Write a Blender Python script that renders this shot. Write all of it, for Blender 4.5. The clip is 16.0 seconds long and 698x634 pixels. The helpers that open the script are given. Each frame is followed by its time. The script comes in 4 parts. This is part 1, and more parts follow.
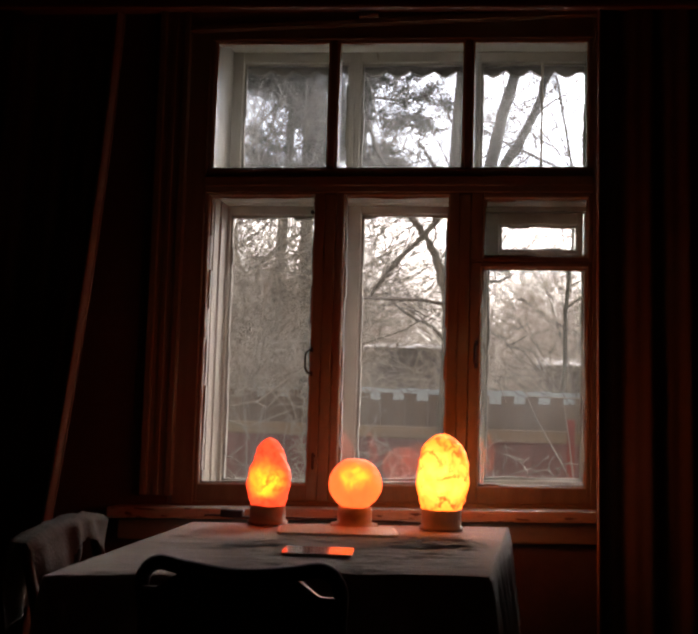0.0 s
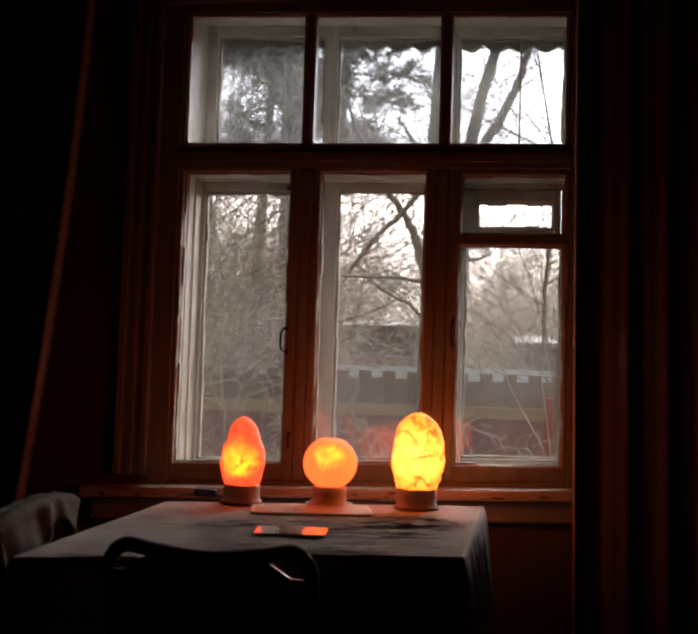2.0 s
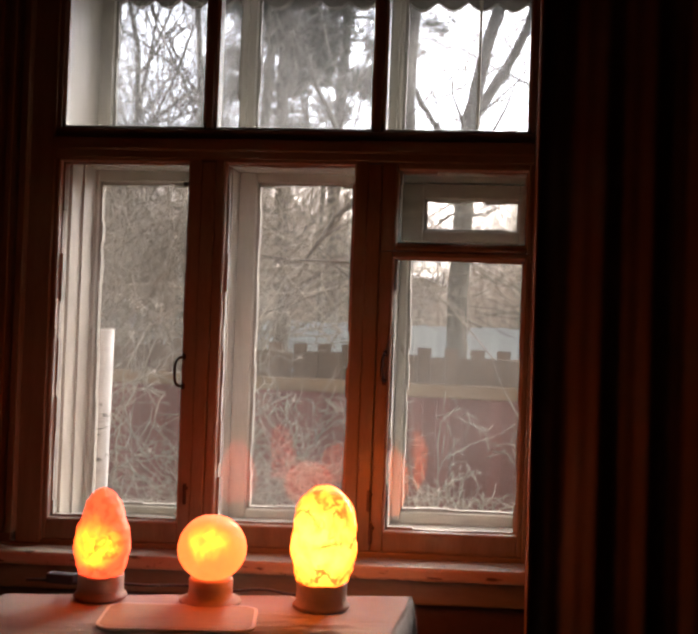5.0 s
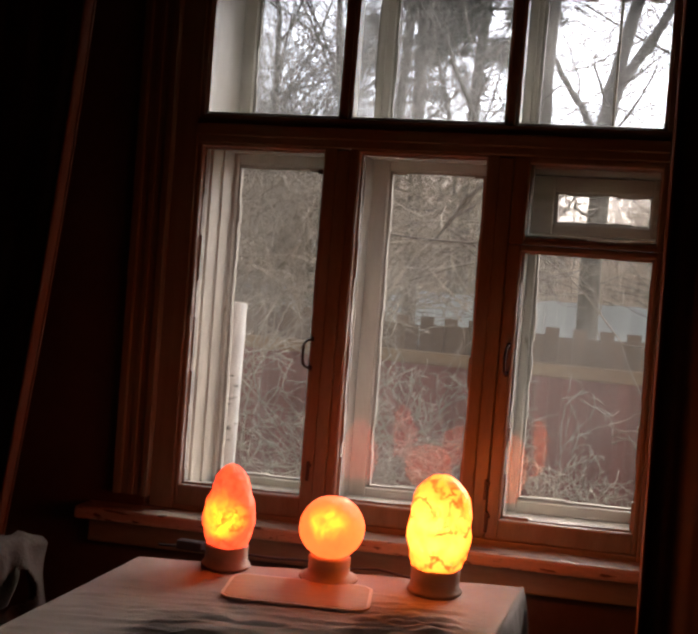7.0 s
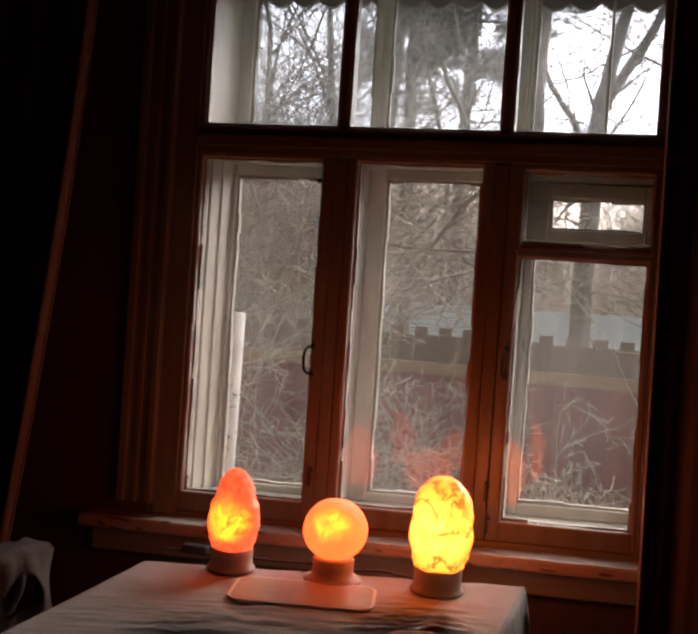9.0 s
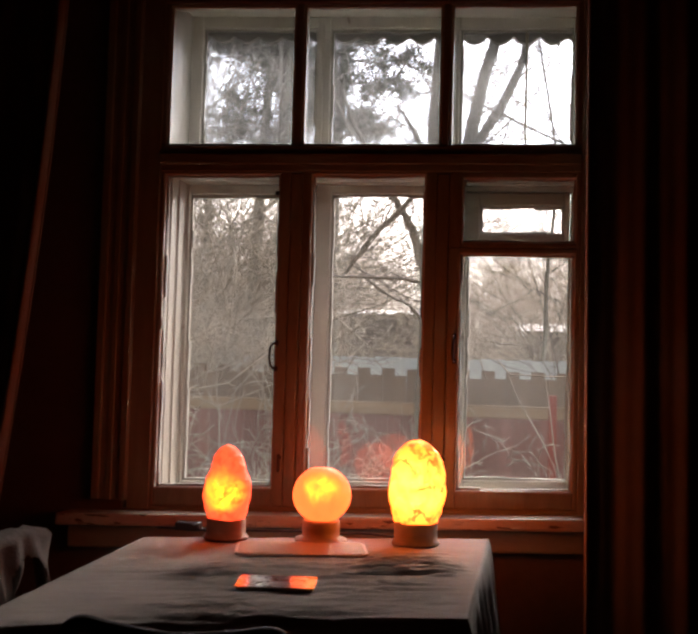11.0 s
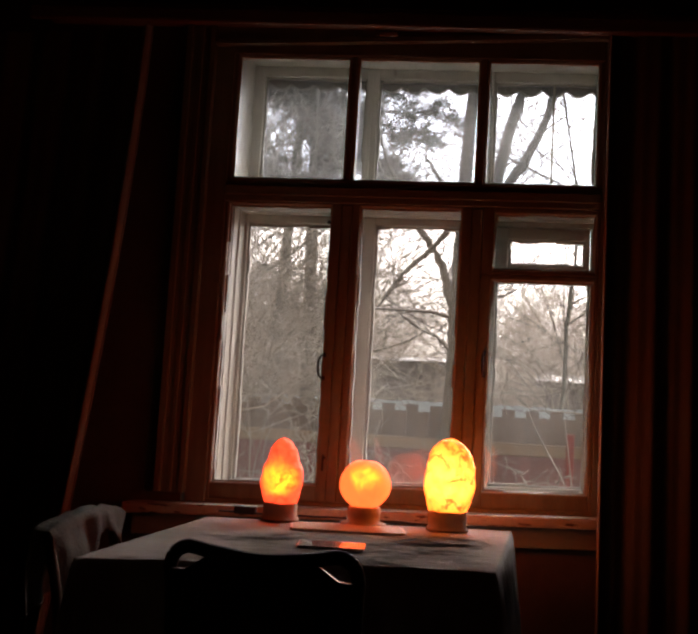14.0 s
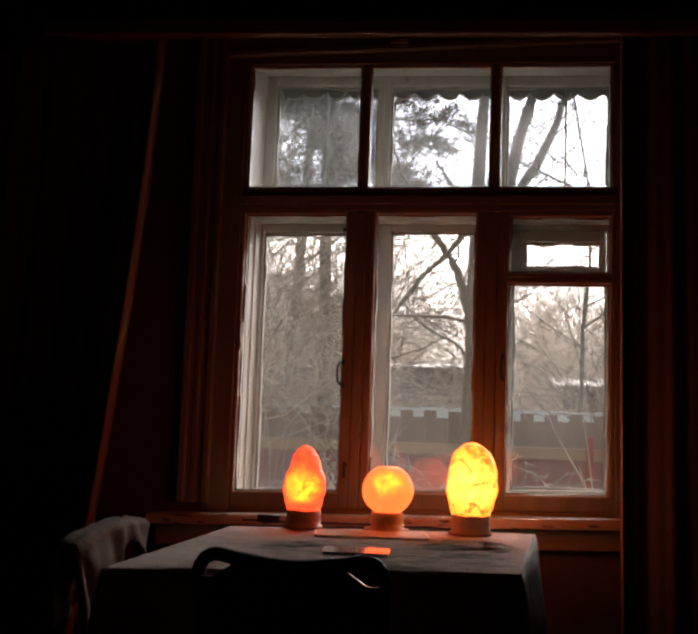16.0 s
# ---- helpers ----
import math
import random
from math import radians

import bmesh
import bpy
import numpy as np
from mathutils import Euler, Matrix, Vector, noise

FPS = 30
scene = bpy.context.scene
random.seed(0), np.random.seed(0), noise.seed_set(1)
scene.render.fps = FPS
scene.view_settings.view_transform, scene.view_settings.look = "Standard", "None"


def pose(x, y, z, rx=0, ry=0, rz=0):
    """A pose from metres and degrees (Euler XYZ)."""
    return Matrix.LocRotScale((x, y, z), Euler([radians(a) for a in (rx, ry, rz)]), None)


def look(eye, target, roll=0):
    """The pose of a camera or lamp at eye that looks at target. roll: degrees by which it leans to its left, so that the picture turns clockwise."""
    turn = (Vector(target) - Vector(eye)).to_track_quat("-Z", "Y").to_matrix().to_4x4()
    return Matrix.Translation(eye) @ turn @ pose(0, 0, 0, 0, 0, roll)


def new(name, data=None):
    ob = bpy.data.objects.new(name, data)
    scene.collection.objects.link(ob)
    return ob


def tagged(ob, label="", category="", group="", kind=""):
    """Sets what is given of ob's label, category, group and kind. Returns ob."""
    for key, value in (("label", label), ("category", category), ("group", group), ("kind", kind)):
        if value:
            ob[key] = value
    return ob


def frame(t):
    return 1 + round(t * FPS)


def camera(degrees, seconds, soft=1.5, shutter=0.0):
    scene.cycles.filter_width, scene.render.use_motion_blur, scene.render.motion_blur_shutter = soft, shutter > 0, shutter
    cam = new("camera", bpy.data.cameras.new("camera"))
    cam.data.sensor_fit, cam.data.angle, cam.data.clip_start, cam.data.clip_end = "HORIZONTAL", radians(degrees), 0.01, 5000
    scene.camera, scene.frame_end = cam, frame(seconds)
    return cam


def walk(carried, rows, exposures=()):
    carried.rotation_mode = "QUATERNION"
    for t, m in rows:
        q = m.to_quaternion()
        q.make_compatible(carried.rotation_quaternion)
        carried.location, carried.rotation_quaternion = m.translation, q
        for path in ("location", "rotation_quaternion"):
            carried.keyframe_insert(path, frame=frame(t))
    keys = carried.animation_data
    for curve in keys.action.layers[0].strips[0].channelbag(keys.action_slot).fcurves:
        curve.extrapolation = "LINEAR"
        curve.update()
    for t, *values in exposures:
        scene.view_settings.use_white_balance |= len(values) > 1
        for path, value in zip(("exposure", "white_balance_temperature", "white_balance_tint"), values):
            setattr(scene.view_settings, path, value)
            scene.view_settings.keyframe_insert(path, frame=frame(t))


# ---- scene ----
cam = camera(37.7, 16.0, soft=2.8, shutter=0.5)
PATH = [
    (0, (0.4921, -3.1406, 1.0608), (0.1125, -1.1845, 1.2326), 1.73),
    (0.5, (0.4940, -3.1389, 1.0625), (0.1180, -1.1817, 1.2304), 1.70),
    (1, (0.4942, -3.1338, 1.0617), (0.1225, -1.1754, 1.2241), 1.65),
    (1.5, (0.4967, -3.1325, 1.0642), (0.1294, -1.1731, 1.2246), 1.64),
    (2, (0.5001, -3.1086, 1.0650), (0.1590, -1.1421, 1.1939), 1.76),
    (2.5, (0.5192, -3.0590, 1.1033), (0.2240, -1.0835, 1.2061), 0.77),
    (3, (0.5492, -3.0005, 1.1122), (0.2414, -1.0312, 1.2769), 1.35),
    (5.3, (0.6543, -2.4610, 1.3447), (0.2569, -0.5018, 1.2848), 2.46),
    (5.5, (0.6507, -2.4750, 1.3526), (0.1905, -0.5320, 1.2381), 3.32),
    (6, (0.6463, -2.5418, 1.3733), (0.0390, -0.6390, 1.2700), 4.70),
    (6.5, (0.6598, -2.5439, 1.3795), (0.0266, -0.6484, 1.2991), 4.71),
    (7, (0.6686, -2.5346, 1.3789), (0.0607, -0.6302, 1.3163), 4.42),
    (7.5, (0.6643, -2.5456, 1.3816), (0.0623, -0.6388, 1.3396), 4.40),
    (8, (0.6677, -2.5488, 1.3818), (0.0621, -0.6430, 1.3453), 4.25),
    (8.5, (0.6679, -2.5492, 1.3790), (0.0661, -0.6422, 1.3440), 4.06),
    (9, (0.6629, -2.5771, 1.3614), (0.0675, -0.6681, 1.3251), 3.86),
    (9.2, (0.6689, -2.5810, 1.3403), (0.1041, -0.6628, 1.3033), 2.72),
    (11.5, (0.4547, -3.1083, 1.0952), (0.1251, -1.1400, 1.2267), 1.93),
    (12, (0.4903, -3.2784, 1.0370), (-0.0280, -1.3515, 1.1726), 2.55),
    (12.5, (0.4927, -3.2671, 1.0310), (-0.0064, -1.3359, 1.1767), 2.49),
    (13, (0.4853, -3.2640, 1.0284), (-0.0093, -1.3307, 1.1616), 3.24),
    (13.5, (0.4694, -3.2584, 1.0326), (0.0207, -1.3164, 1.1979), 4.45),
    (14, (0.4730, -3.2512, 1.0347), (0.0926, -1.2974, 1.2295), 3.35),
    (14.5, (0.4667, -3.2586, 1.0296), (0.0727, -1.3058, 1.2073), 3.20),
    (15, (0.4663, -3.2659, 1.0293), (0.0503, -1.3187, 1.2173), 3.21),
    (15.5, (0.4650, -3.2719, 1.0277), (0.0399, -1.3283, 1.2324), 2.43),
    (16, (0.4653, -3.2630, 1.0282), (0.0562, -1.3166, 1.2382), 2.04),
]
EXPOSURES = [(0, 1.37, 6600, 15), (2.1, 1.35, 6600, 15), (2.5, 1.55, 6600, 15), (3.2, 1.6, 6600, 15), (5.5, 2.0, 6600, 15), (7, 1.58, 6600, 15), (9, 1.56, 6600, 15), (11.5, 1.8, 6600, 15), (12.2, 1.52, 6600, 15), (16, 1.53, 6600, 15)]
walk(cam, [(t, look(eye, target, roll)) for t, eye, target, roll in PATH], EXPOSURES)

# ---- light ----
world = bpy.data.worlds.new("overcast_sky")
scene.world = world
world.use_nodes = True
wn, wl = world.node_tree.nodes, world.node_tree.links
sky = wn.new("ShaderNodeTexSky")
sky.sky_type, sky.sun_disc = "NISHITA", False
sky.sun_elevation, sky.sun_rotation = radians(36), radians(10)
sky.air_density, sky.dust_density, sky.ozone_density = 1.0, 6.0, 1.0
grey = wn.new("ShaderNodeHueSaturation")
grey.inputs["Saturation"].default_value = 0.22
wl.new(sky.outputs[0], grey.inputs["Color"])
wl.new(grey.outputs[0], wn["Background"].inputs[0])
wn["Background"].inputs[1].default_value = 0.15

sun_data = bpy.data.lights.new("sun", "SUN")
sun_data.energy, sun_data.angle, sun_data.color = 1.2, radians(60), (1.0, 0.96, 0.92)
sun = new("sun", sun_data)
sun.matrix_world = look((1.0, 5.7, 5.2), (0, 0, 1))


# ---- materials ----
def material(name, base, dark=None, rough=0.6, scale=8.0, stretch=(1, 1, 1), bump=0.15, fine=90.0, metal=0.0, vary=0.0, wear=None, wear_amount=0.6, coat=0.0):
    """Two scales of variation: broad stains and fine grain, with a bump of the grain; wear: a third colour in flakes."""
    m = bpy.data.materials.new(name)
    m.use_nodes = True
    n, l = m.node_tree.nodes, m.node_tree.links
    b = n["Principled BSDF"]
    dark = dark or tuple(c * 0.6 for c in base)
    tc, mp = n.new("ShaderNodeTexCoord"), n.new("ShaderNodeMapping")
    mp.inputs["Scale"].default_value = stretch
    l.new(tc.outputs["Object"], mp.inputs[0])
    big, small = n.new("ShaderNodeTexNoise"), n.new("ShaderNodeTexNoise")
    big.inputs["Scale"].default_value, big.inputs["Detail"].default_value = scale, 5
    small.inputs["Scale"].default_value, small.inputs["Detail"].default_value = fine, 4
    for t in (big, small):
        l.new(mp.outputs[0], t.inputs["Vector"])
    mix = n.new("ShaderNodeMix")
    mix.data_type = "RGBA"
    mix.inputs[6].default_value, mix.inputs[7].default_value = (*dark, 1), (*base, 1)
    add = n.new("ShaderNodeMath")
    add.operation = "MULTIPLY_ADD"
    l.new(big.outputs[0], add.inputs[0])
    add.inputs[1].default_value = 1.6
    sm = n.new("ShaderNodeMath")
    sm.operation = "MULTIPLY_ADD"
    l.new(small.outputs[0], sm.inputs[0])
    sm.inputs[1].default_value, sm.inputs[2].default_value = 0.9, -0.75
    l.new(sm.outputs[0], add.inputs[2])
    add.use_clamp = True
    l.new(add.outputs[0], mix.inputs[0])
    col = mix.outputs[2]
    if vary:
        info, hsv, mr = n.new("ShaderNodeObjectInfo"), n.new("ShaderNodeHueSaturation"), n.new("ShaderNodeMapRange")
        mr.inputs[3].default_value, mr.inputs[4].default_value = 1 - vary, 1 + vary
        l.new(info.outputs["Random"], mr.inputs[0])
        l.new(mr.outputs[0], hsv.inputs["Value"])
        l.new(col, hsv.inputs["Color"])
        col = hsv.outputs[0]
    if wear:
        fl, ramp, mx = n.new("ShaderNodeTexNoise"), n.new("ShaderNodeValToRGB"), n.new("ShaderNodeMix")
        fl.inputs["Scale"].default_value, fl.inputs["Detail"].default_value = scale * 2.3, 8
        l.new(mp.outputs[0], fl.inputs["Vector"])
        ramp.color_ramp.elements[0].position, ramp.color_ramp.elements[1].position = wear_amount, wear_amount + 0.04
        l.new(fl.outputs[0], ramp.inputs[0])
        mx.data_type = "RGBA"
        mx.inputs[7].default_value = (*wear, 1)
        l.new(ramp.outputs[0], mx.inputs[0])
        l.new(col, mx.inputs[6])
        col = mx.outputs[2]
    l.new(col, b.inputs["Base Color"])
    b.inputs["Roughness"].default_value, b.inputs["Metallic"].default_value = rough, metal
    b.inputs["Coat Weight"].default_value = coat
    if bump:
        bp = n.new("ShaderNodeBump")
        bp.inputs["Strength"].default_value, bp.inputs["Distance"].default_value = bump, 0.004
        l.new(small.outputs[0], bp.inputs["Height"])
        l.new(bp.outputs[0], b.inputs["Normal"])
    return m


def glass_material(name, least, most, clearness):
    """Old, slightly dusty window glass: clear, with gloss by the angle and a thin film of dust."""
    m = bpy.data.materials.new(name)
    m.use_nodes = True
    n, l = m.node_tree.nodes, m.node_tree.links
    n.remove(n["Principled BSDF"])
    clear, gloss, dust = n.new("ShaderNodeBsdfTransparent"), n.new("ShaderNodeBsdfGlossy"), n.new("ShaderNodeBsdfTranslucent")
    clear.inputs[0].default_value = (*clearness, 1)
    gloss.inputs["Roughness"].default_value = 0.03
    dust.inputs[0].default_value = (0.75, 0.74, 0.7, 1)
    fr, a, b2 = n.new("ShaderNodeFresnel"), n.new("ShaderNodeMixShader"), n.new("ShaderNodeMixShader")
    fr.inputs[0].default_value = 1.5
    spots, mr = n.new("ShaderNodeTexNoise"), n.new("ShaderNodeMapRange")
    spots.inputs["Scale"].default_value, spots.inputs["Detail"].default_value = 5, 9
    mr.inputs[1].default_value, mr.inputs[2].default_value = 0.4, 0.8
    mr.inputs[3].default_value, mr.inputs[4].default_value = least, most
    tc = n.new("ShaderNodeTexCoord")
    l.new(tc.outputs["Object"], spots.inputs["Vector"])
    l.new(spots.outputs[0], mr.inputs[0])
    l.new(mr.outputs[0], a.inputs[0])
    l.new(clear.outputs[0], a.inputs[1])
    l.new(dust.outputs[0], a.inputs[2])
    l.new(fr.outputs[0], b2.inputs[0])
    l.new(a.outputs[0], b2.inputs[1])
    l.new(gloss.outputs[0], b2.inputs[2])
    l.new(b2.outputs[0], n["Material Output"].inputs[0])
    return m


def salt_material(name, outer, core, vein, strength, core_at, core_size, veins, streak=(1, 1, 1), grain=24):
    """Rock salt lit from inside by a bulb: a glow that is strongest round the bulb, broken by veins and inclusions."""
    m = bpy.data.materials.new(name)
    m.use_nodes = True
    n, l = m.node_tree.nodes, m.node_tree.links
    b = n["Principled BSDF"]
    tc = n.new("ShaderNodeTexCoord")
    warp, wadd = n.new("ShaderNodeTexNoise"), n.new("ShaderNodeVectorMath")
    warp.inputs["Scale"].default_value, warp.inputs["Detail"].default_value = 22, 5
    l.new(tc.outputs["Object"], warp.inputs["Vector"])
    wsc = n.new("ShaderNodeVectorMath")
    wsc.operation = "SCALE"
    wsc.inputs[3].default_value = 0.05
    l.new(warp.outputs["Color"], wsc.inputs[0])
    l.new(tc.outputs["Object"], wadd.inputs[0])
    l.new(wsc.outputs[0], wadd.inputs[1])
    dist = n.new("ShaderNodeVectorMath")
    dist.operation = "DISTANCE"
    dist.inputs[1].default_value = tuple(c + 0.025 for c in core_at)
    l.new(wadd.outputs[0], dist.inputs[0])
    near = n.new("ShaderNodeMapRange")
    near.interpolation_type = "SMOOTHSTEP"
    near.inputs[1].default_value, near.inputs[2].default_value = core_size, core_size * 0.35
    l.new(dist.outputs["Value"], near.inputs[0])
    mp = n.new("ShaderNodeMapping")
    mp.inputs["Scale"].default_value = streak
    l.new(wadd.outputs[0], mp.inputs[0])
    patch = n.new("ShaderNodeTexNoise")
    patch.inputs["Scale"].default_value, patch.inputs["Detail"].default_value = 26, 6
    l.new(mp.outputs[0], patch.inputs["Vector"])
    pr = n.new("ShaderNodeMapRange")
    pr.inputs[1].default_value, pr.inputs[2].default_value, pr.inputs[3].default_value, pr.inputs[4].default_value = 0.35, 0.62, 0.35, 1.15
    l.new(patch.outputs[0], pr.inputs[0])
    amount = n.new("ShaderNodeMath")
    amount.operation, amount.use_clamp = "MULTIPLY", True
    l.new(near.outputs[0], amount.inputs[0])
    l.new(pr.outputs[0], amount.inputs[1])
    glow = n.new("ShaderNodeMix")
    glow.data_type = "RGBA"
    glow.inputs[6].default_value, glow.inputs[7].default_value = (*outer, 1), (*core, 1)
    l.new(amount.outputs[0], glow.inputs[0])
    ridge, rsub, rabs = n.new("ShaderNodeTexNoise"), n.new("ShaderNodeMath"), n.new("ShaderNodeMath")
    ridge.inputs["Scale"].default_value, ridge.inputs["Detail"].default_value = grain, 5
    l.new(wadd.outputs[0], ridge.inputs["Vector"])
    rsub.operation, rabs.operation = "SUBTRACT", "ABSOLUTE"
    rsub.inputs[1].default_value = 0.5
    l.new(ridge.outputs[0], rsub.inputs[0])
    l.new(rsub.outputs[0], rabs.inputs[0])
    cr = n.new("ShaderNodeMapRange")
    cr.inputs[1].default_value, cr.inputs[2].default_value = 0.006, 0.045
    cr.inputs[3].default_value, cr.inputs[4].default_value = veins, 0.0
    l.new(rabs.outputs[0], cr.inputs[0])
    broken = n.new("ShaderNodeMath")
    broken.operation, broken.use_clamp = "MULTIPLY", True
    gate = n.new("ShaderNodeMapRange")
    gate.inputs[1].default_value, gate.inputs[2].default_value = 0.36, 0.52
    gn = n.new("ShaderNodeTexNoise")
    gn.inputs["Scale"].default_value, gn.inputs["Detail"].default_value = 13, 4
    l.new(tc.outputs["Object"], gn.inputs["Vector"])
    l.new(gn.outputs[0], gate.inputs[0])
    l.new(cr.outputs[0], broken.inputs[0])
    l.new(gate.outputs[0], broken.inputs[1])
    veined = n.new("ShaderNodeMix")
    veined.data_type = "RGBA"
    veined.inputs[7].default_value = (*vein, 1)
    l.new(broken.outputs[0], veined.inputs[0])
    l.new(glow.outputs[2], veined.inputs[6])
    l.new(veined.outputs[2], b.inputs["Emission Color"])
    b.inputs["Emission Strength"].default_value = strength
    b.inputs["Base Color"].default_value = (0.75, 0.32, 0.2, 1)
    b.inputs["Roughness"].default_value = 0.45
    bp = n.new("ShaderNodeBump")
    bp.inputs["Strength"].default_value, bp.inputs["Distance"].default_value = 0.4, 0.004
    l.new(patch.outputs[0], bp.inputs["Height"])
    l.new(bp.outputs[0], b.inputs["Normal"])
    return m


BROWN = material("brown_painted_wood", (0.3, 0.285, 0.2), (0.18, 0.165, 0.115), 0.42, 5, (6, 6, 0.7), 0.25, 60, coat=0.2)
BROWN_H = material("brown_painted_rail", (0.3, 0.285, 0.2), (0.18, 0.165, 0.115), 0.42, 5, (0.7, 6, 6), 0.25, 60, coat=0.2)
# Sill paint lightened for the daylight on its top; the dark chips are wear.
DAYLIT_SILL = material("chipped_sill_paint_daylit", (0.6, 0.49, 0.38), (0.42, 0.32, 0.23), 0.5, 6, (1, 4, 4), 0.35, 50, wear=(0.12, 0.07, 0.045), wear_amount=0.6)
WHITE = material("old_white_paint", (0.62, 0.59, 0.51), (0.44, 0.41, 0.35), 0.5, 7, (3, 3, 0.8), 0.25, 70, wear=(0.3, 0.26, 0.21), wear_amount=0.68)
PUTTY = material("old_window_putty", (0.5, 0.48, 0.43), (0.25, 0.23, 0.2), 0.85, 14, (1, 1, 1), 0.6, 80)
GREYWOOD = material("weathered_vent_wood", (0.4, 0.35, 0.27), (0.24, 0.2, 0.15), 0.75, 8, (0.6, 4, 4), 0.4, 60)
WALL = material("dark_wallpaper", (0.13, 0.09, 0.065), (0.08, 0.055, 0.04), 0.85, 3, (1, 1, 1), 0.2, 40)
# Darker than the papered wall, so that the unseen walls bounce less light.
DARK_SHELL = material("dark_unseen_walls", (0.1, 0.07, 0.05), (0.06, 0.042, 0.03), 0.7, 3, (3, 3, 0.5), 0.2, 40)
FACADE = material("facade_boards", (0.3, 0.2, 0.13), (0.2, 0.13, 0.09), 0.8, 4, (0.5, 1, 6), 0.3, 40)
# Ceiling and floor are out of view and kept dark against bounced light.
CEILING = material("dark_unseen_ceiling", (0.17, 0.11, 0.075), (0.11, 0.07, 0.05), 0.7, 3, (0.5, 4, 1), 0.2, 40)
FLOOR = material("dark_unseen_floor", (0.09, 0.045, 0.027), (0.06, 0.03, 0.018), 0.45, 3, (6, 0.6, 1), 0.2, 50)
CURTAIN = material("brown_curtain", (0.2, 0.14, 0.12), (0.13, 0.09, 0.075), 0.9, 5, (4, 4, 0.5), 0.4, 220)
# Hem coloured lighter than the drape for the lamplight on its edge.
LAMPLIT_HEM = material("curtain_hem_lamplit", (0.44, 0.33, 0.27), (0.33, 0.24, 0.19), 0.85, 8, (4, 4, 0.6), 0.4, 220)
CORNICE = material("cornice_wood", (0.3, 0.15, 0.09), (0.2, 0.1, 0.06), 0.5, 4, (0.5, 5, 5), 0.2, 50)
CLOTH = material("linen_tablecloth", (0.46, 0.385, 0.325), (0.34, 0.28, 0.235), 0.9, 7, (1, 1, 1), 0.35, 320)
BLACKWOOD = material("black_chair_wood", (0.035, 0.025, 0.02), (0.018, 0.013, 0.011), 0.5, 6, (1, 1, 5), 0.2, 60)
THROW = material("pale_throw_cloth", (0.26, 0.225, 0.19), (0.15, 0.13, 0.105), 0.95, 12, (1, 1, 1), 0.6, 160)
DARKWOOD = material("dark_table_wood", (0.12, 0.065, 0.035), (0.07, 0.035, 0.02), 0.5, 5, (1, 1, 5), 0.2, 50)
TURNED = material("turned_lamp_wood", (0.42, 0.36, 0.29), (0.33, 0.28, 0.22), 0.5, 10, (1, 1, 6), 0.15, 80)
RIM = material("pale_board_edge", (0.74, 0.62, 0.46), (0.62, 0.5, 0.36), 0.5, 12, (2, 2, 2), 0.1, 60)
BOARD = material("beech_board", (0.46, 0.31, 0.15), (0.34, 0.21, 0.09), 0.5, 12, (0.7, 8, 1), 0.15, 60)
COVER = material("glossy_cover", (0.5, 0.48, 0.47), (0.12, 0.11, 0.12), 0.2, 22, (1, 1, 1), 0.03, 90, coat=0.6)
PAGES = material("paper_pages", (0.7, 0.67, 0.6), (0.6, 0.57, 0.5), 0.9, 20, (1, 1, 30), 0.2, 90)
CORD = material("black_rubber_cord", (0.02, 0.02, 0.02), (0.012, 0.012, 0.012), 0.55, 12, (1, 1, 1), 0.1, 90)
IRON = material("old_iron_handle", (0.09, 0.075, 0.065), (0.04, 0.035, 0.03), 0.45, 20, (1, 1, 1), 0.3, 120, metal=0.8)
GLASS = glass_material("old_window_glass", 0.008, 0.03, (0.955, 0.945, 0.93))
# Dustier film, plus a dark bluish tint that holds down the bright sky.
DUSTY_DIMMED = glass_material("dusty_glass_dimming_sky", 0.03, 0.09, (0.66, 0.7, 0.75))
LAMP_RED = salt_material("salt_rock_red", (0.42, 0.024, 0.007), (1.1, 0.21, 0.008), (0.2, 0.01, 0.003), 2.15, (0.0, -0.05, 0.07), 0.064, 0.75, (1, 1, 0.4))
LAMP_BALL = salt_material("salt_ball_orange", (0.56, 0.058, 0.011), (0.85, 0.2, 0.013), (0.5, 0.04, 0.008), 1.75, (0.01, -0.058, 0.09), 0.05, 0.35, (2.2, 1, 1.2))
LAMP_GOLD = salt_material("salt_rock_golden", (0.72, 0.1, 0.008), (0.95, 0.25, 0.03), (0.16, 0.022, 0.003), 2.45, (0.0, -0.05, 0.085), 0.098, 0.95, grain=19)
FENCE = material("maroon_fence_paint", (0.27, 0.11, 0.095), (0.19, 0.075, 0.065), 0.75, 4, (3, 3, 0.6), 0.3, 40, vary=0.18)
# Boards that show above the rail, browner than the maroon ones below.
BROWNBOARD = material("brown_fence_boards", (0.23, 0.175, 0.125), (0.15, 0.11, 0.08), 0.8, 4, (3, 3, 0.6), 0.3, 40, vary=0.15)
FENCERAIL = material("bleached_fence_rail", (0.36, 0.25, 0.15), (0.24, 0.16, 0.10), 0.8, 4, (0.5, 3, 3), 0.3, 40)
BLUEFENCE = material("pale_blue_fence_paint", (0.66, 0.74, 0.77), (0.56, 0.64, 0.67), 0.75, 3, (3, 3, 0.5), 0.2, 30, vary=0.08)
BARK = material("grey_brown_bark", (0.23, 0.22, 0.185), (0.13, 0.12, 0.10), 0.95, 6, (4, 4, 0.8), 0.8, 30)
# Twigs coloured dark, as backlit against the sky.
BACKLIT_TWIG = material("bare_twigs", (0.2, 0.175, 0.15), (0.12, 0.105, 0.09), 0.9, 3, (1, 1, 1), 0.0, 20)
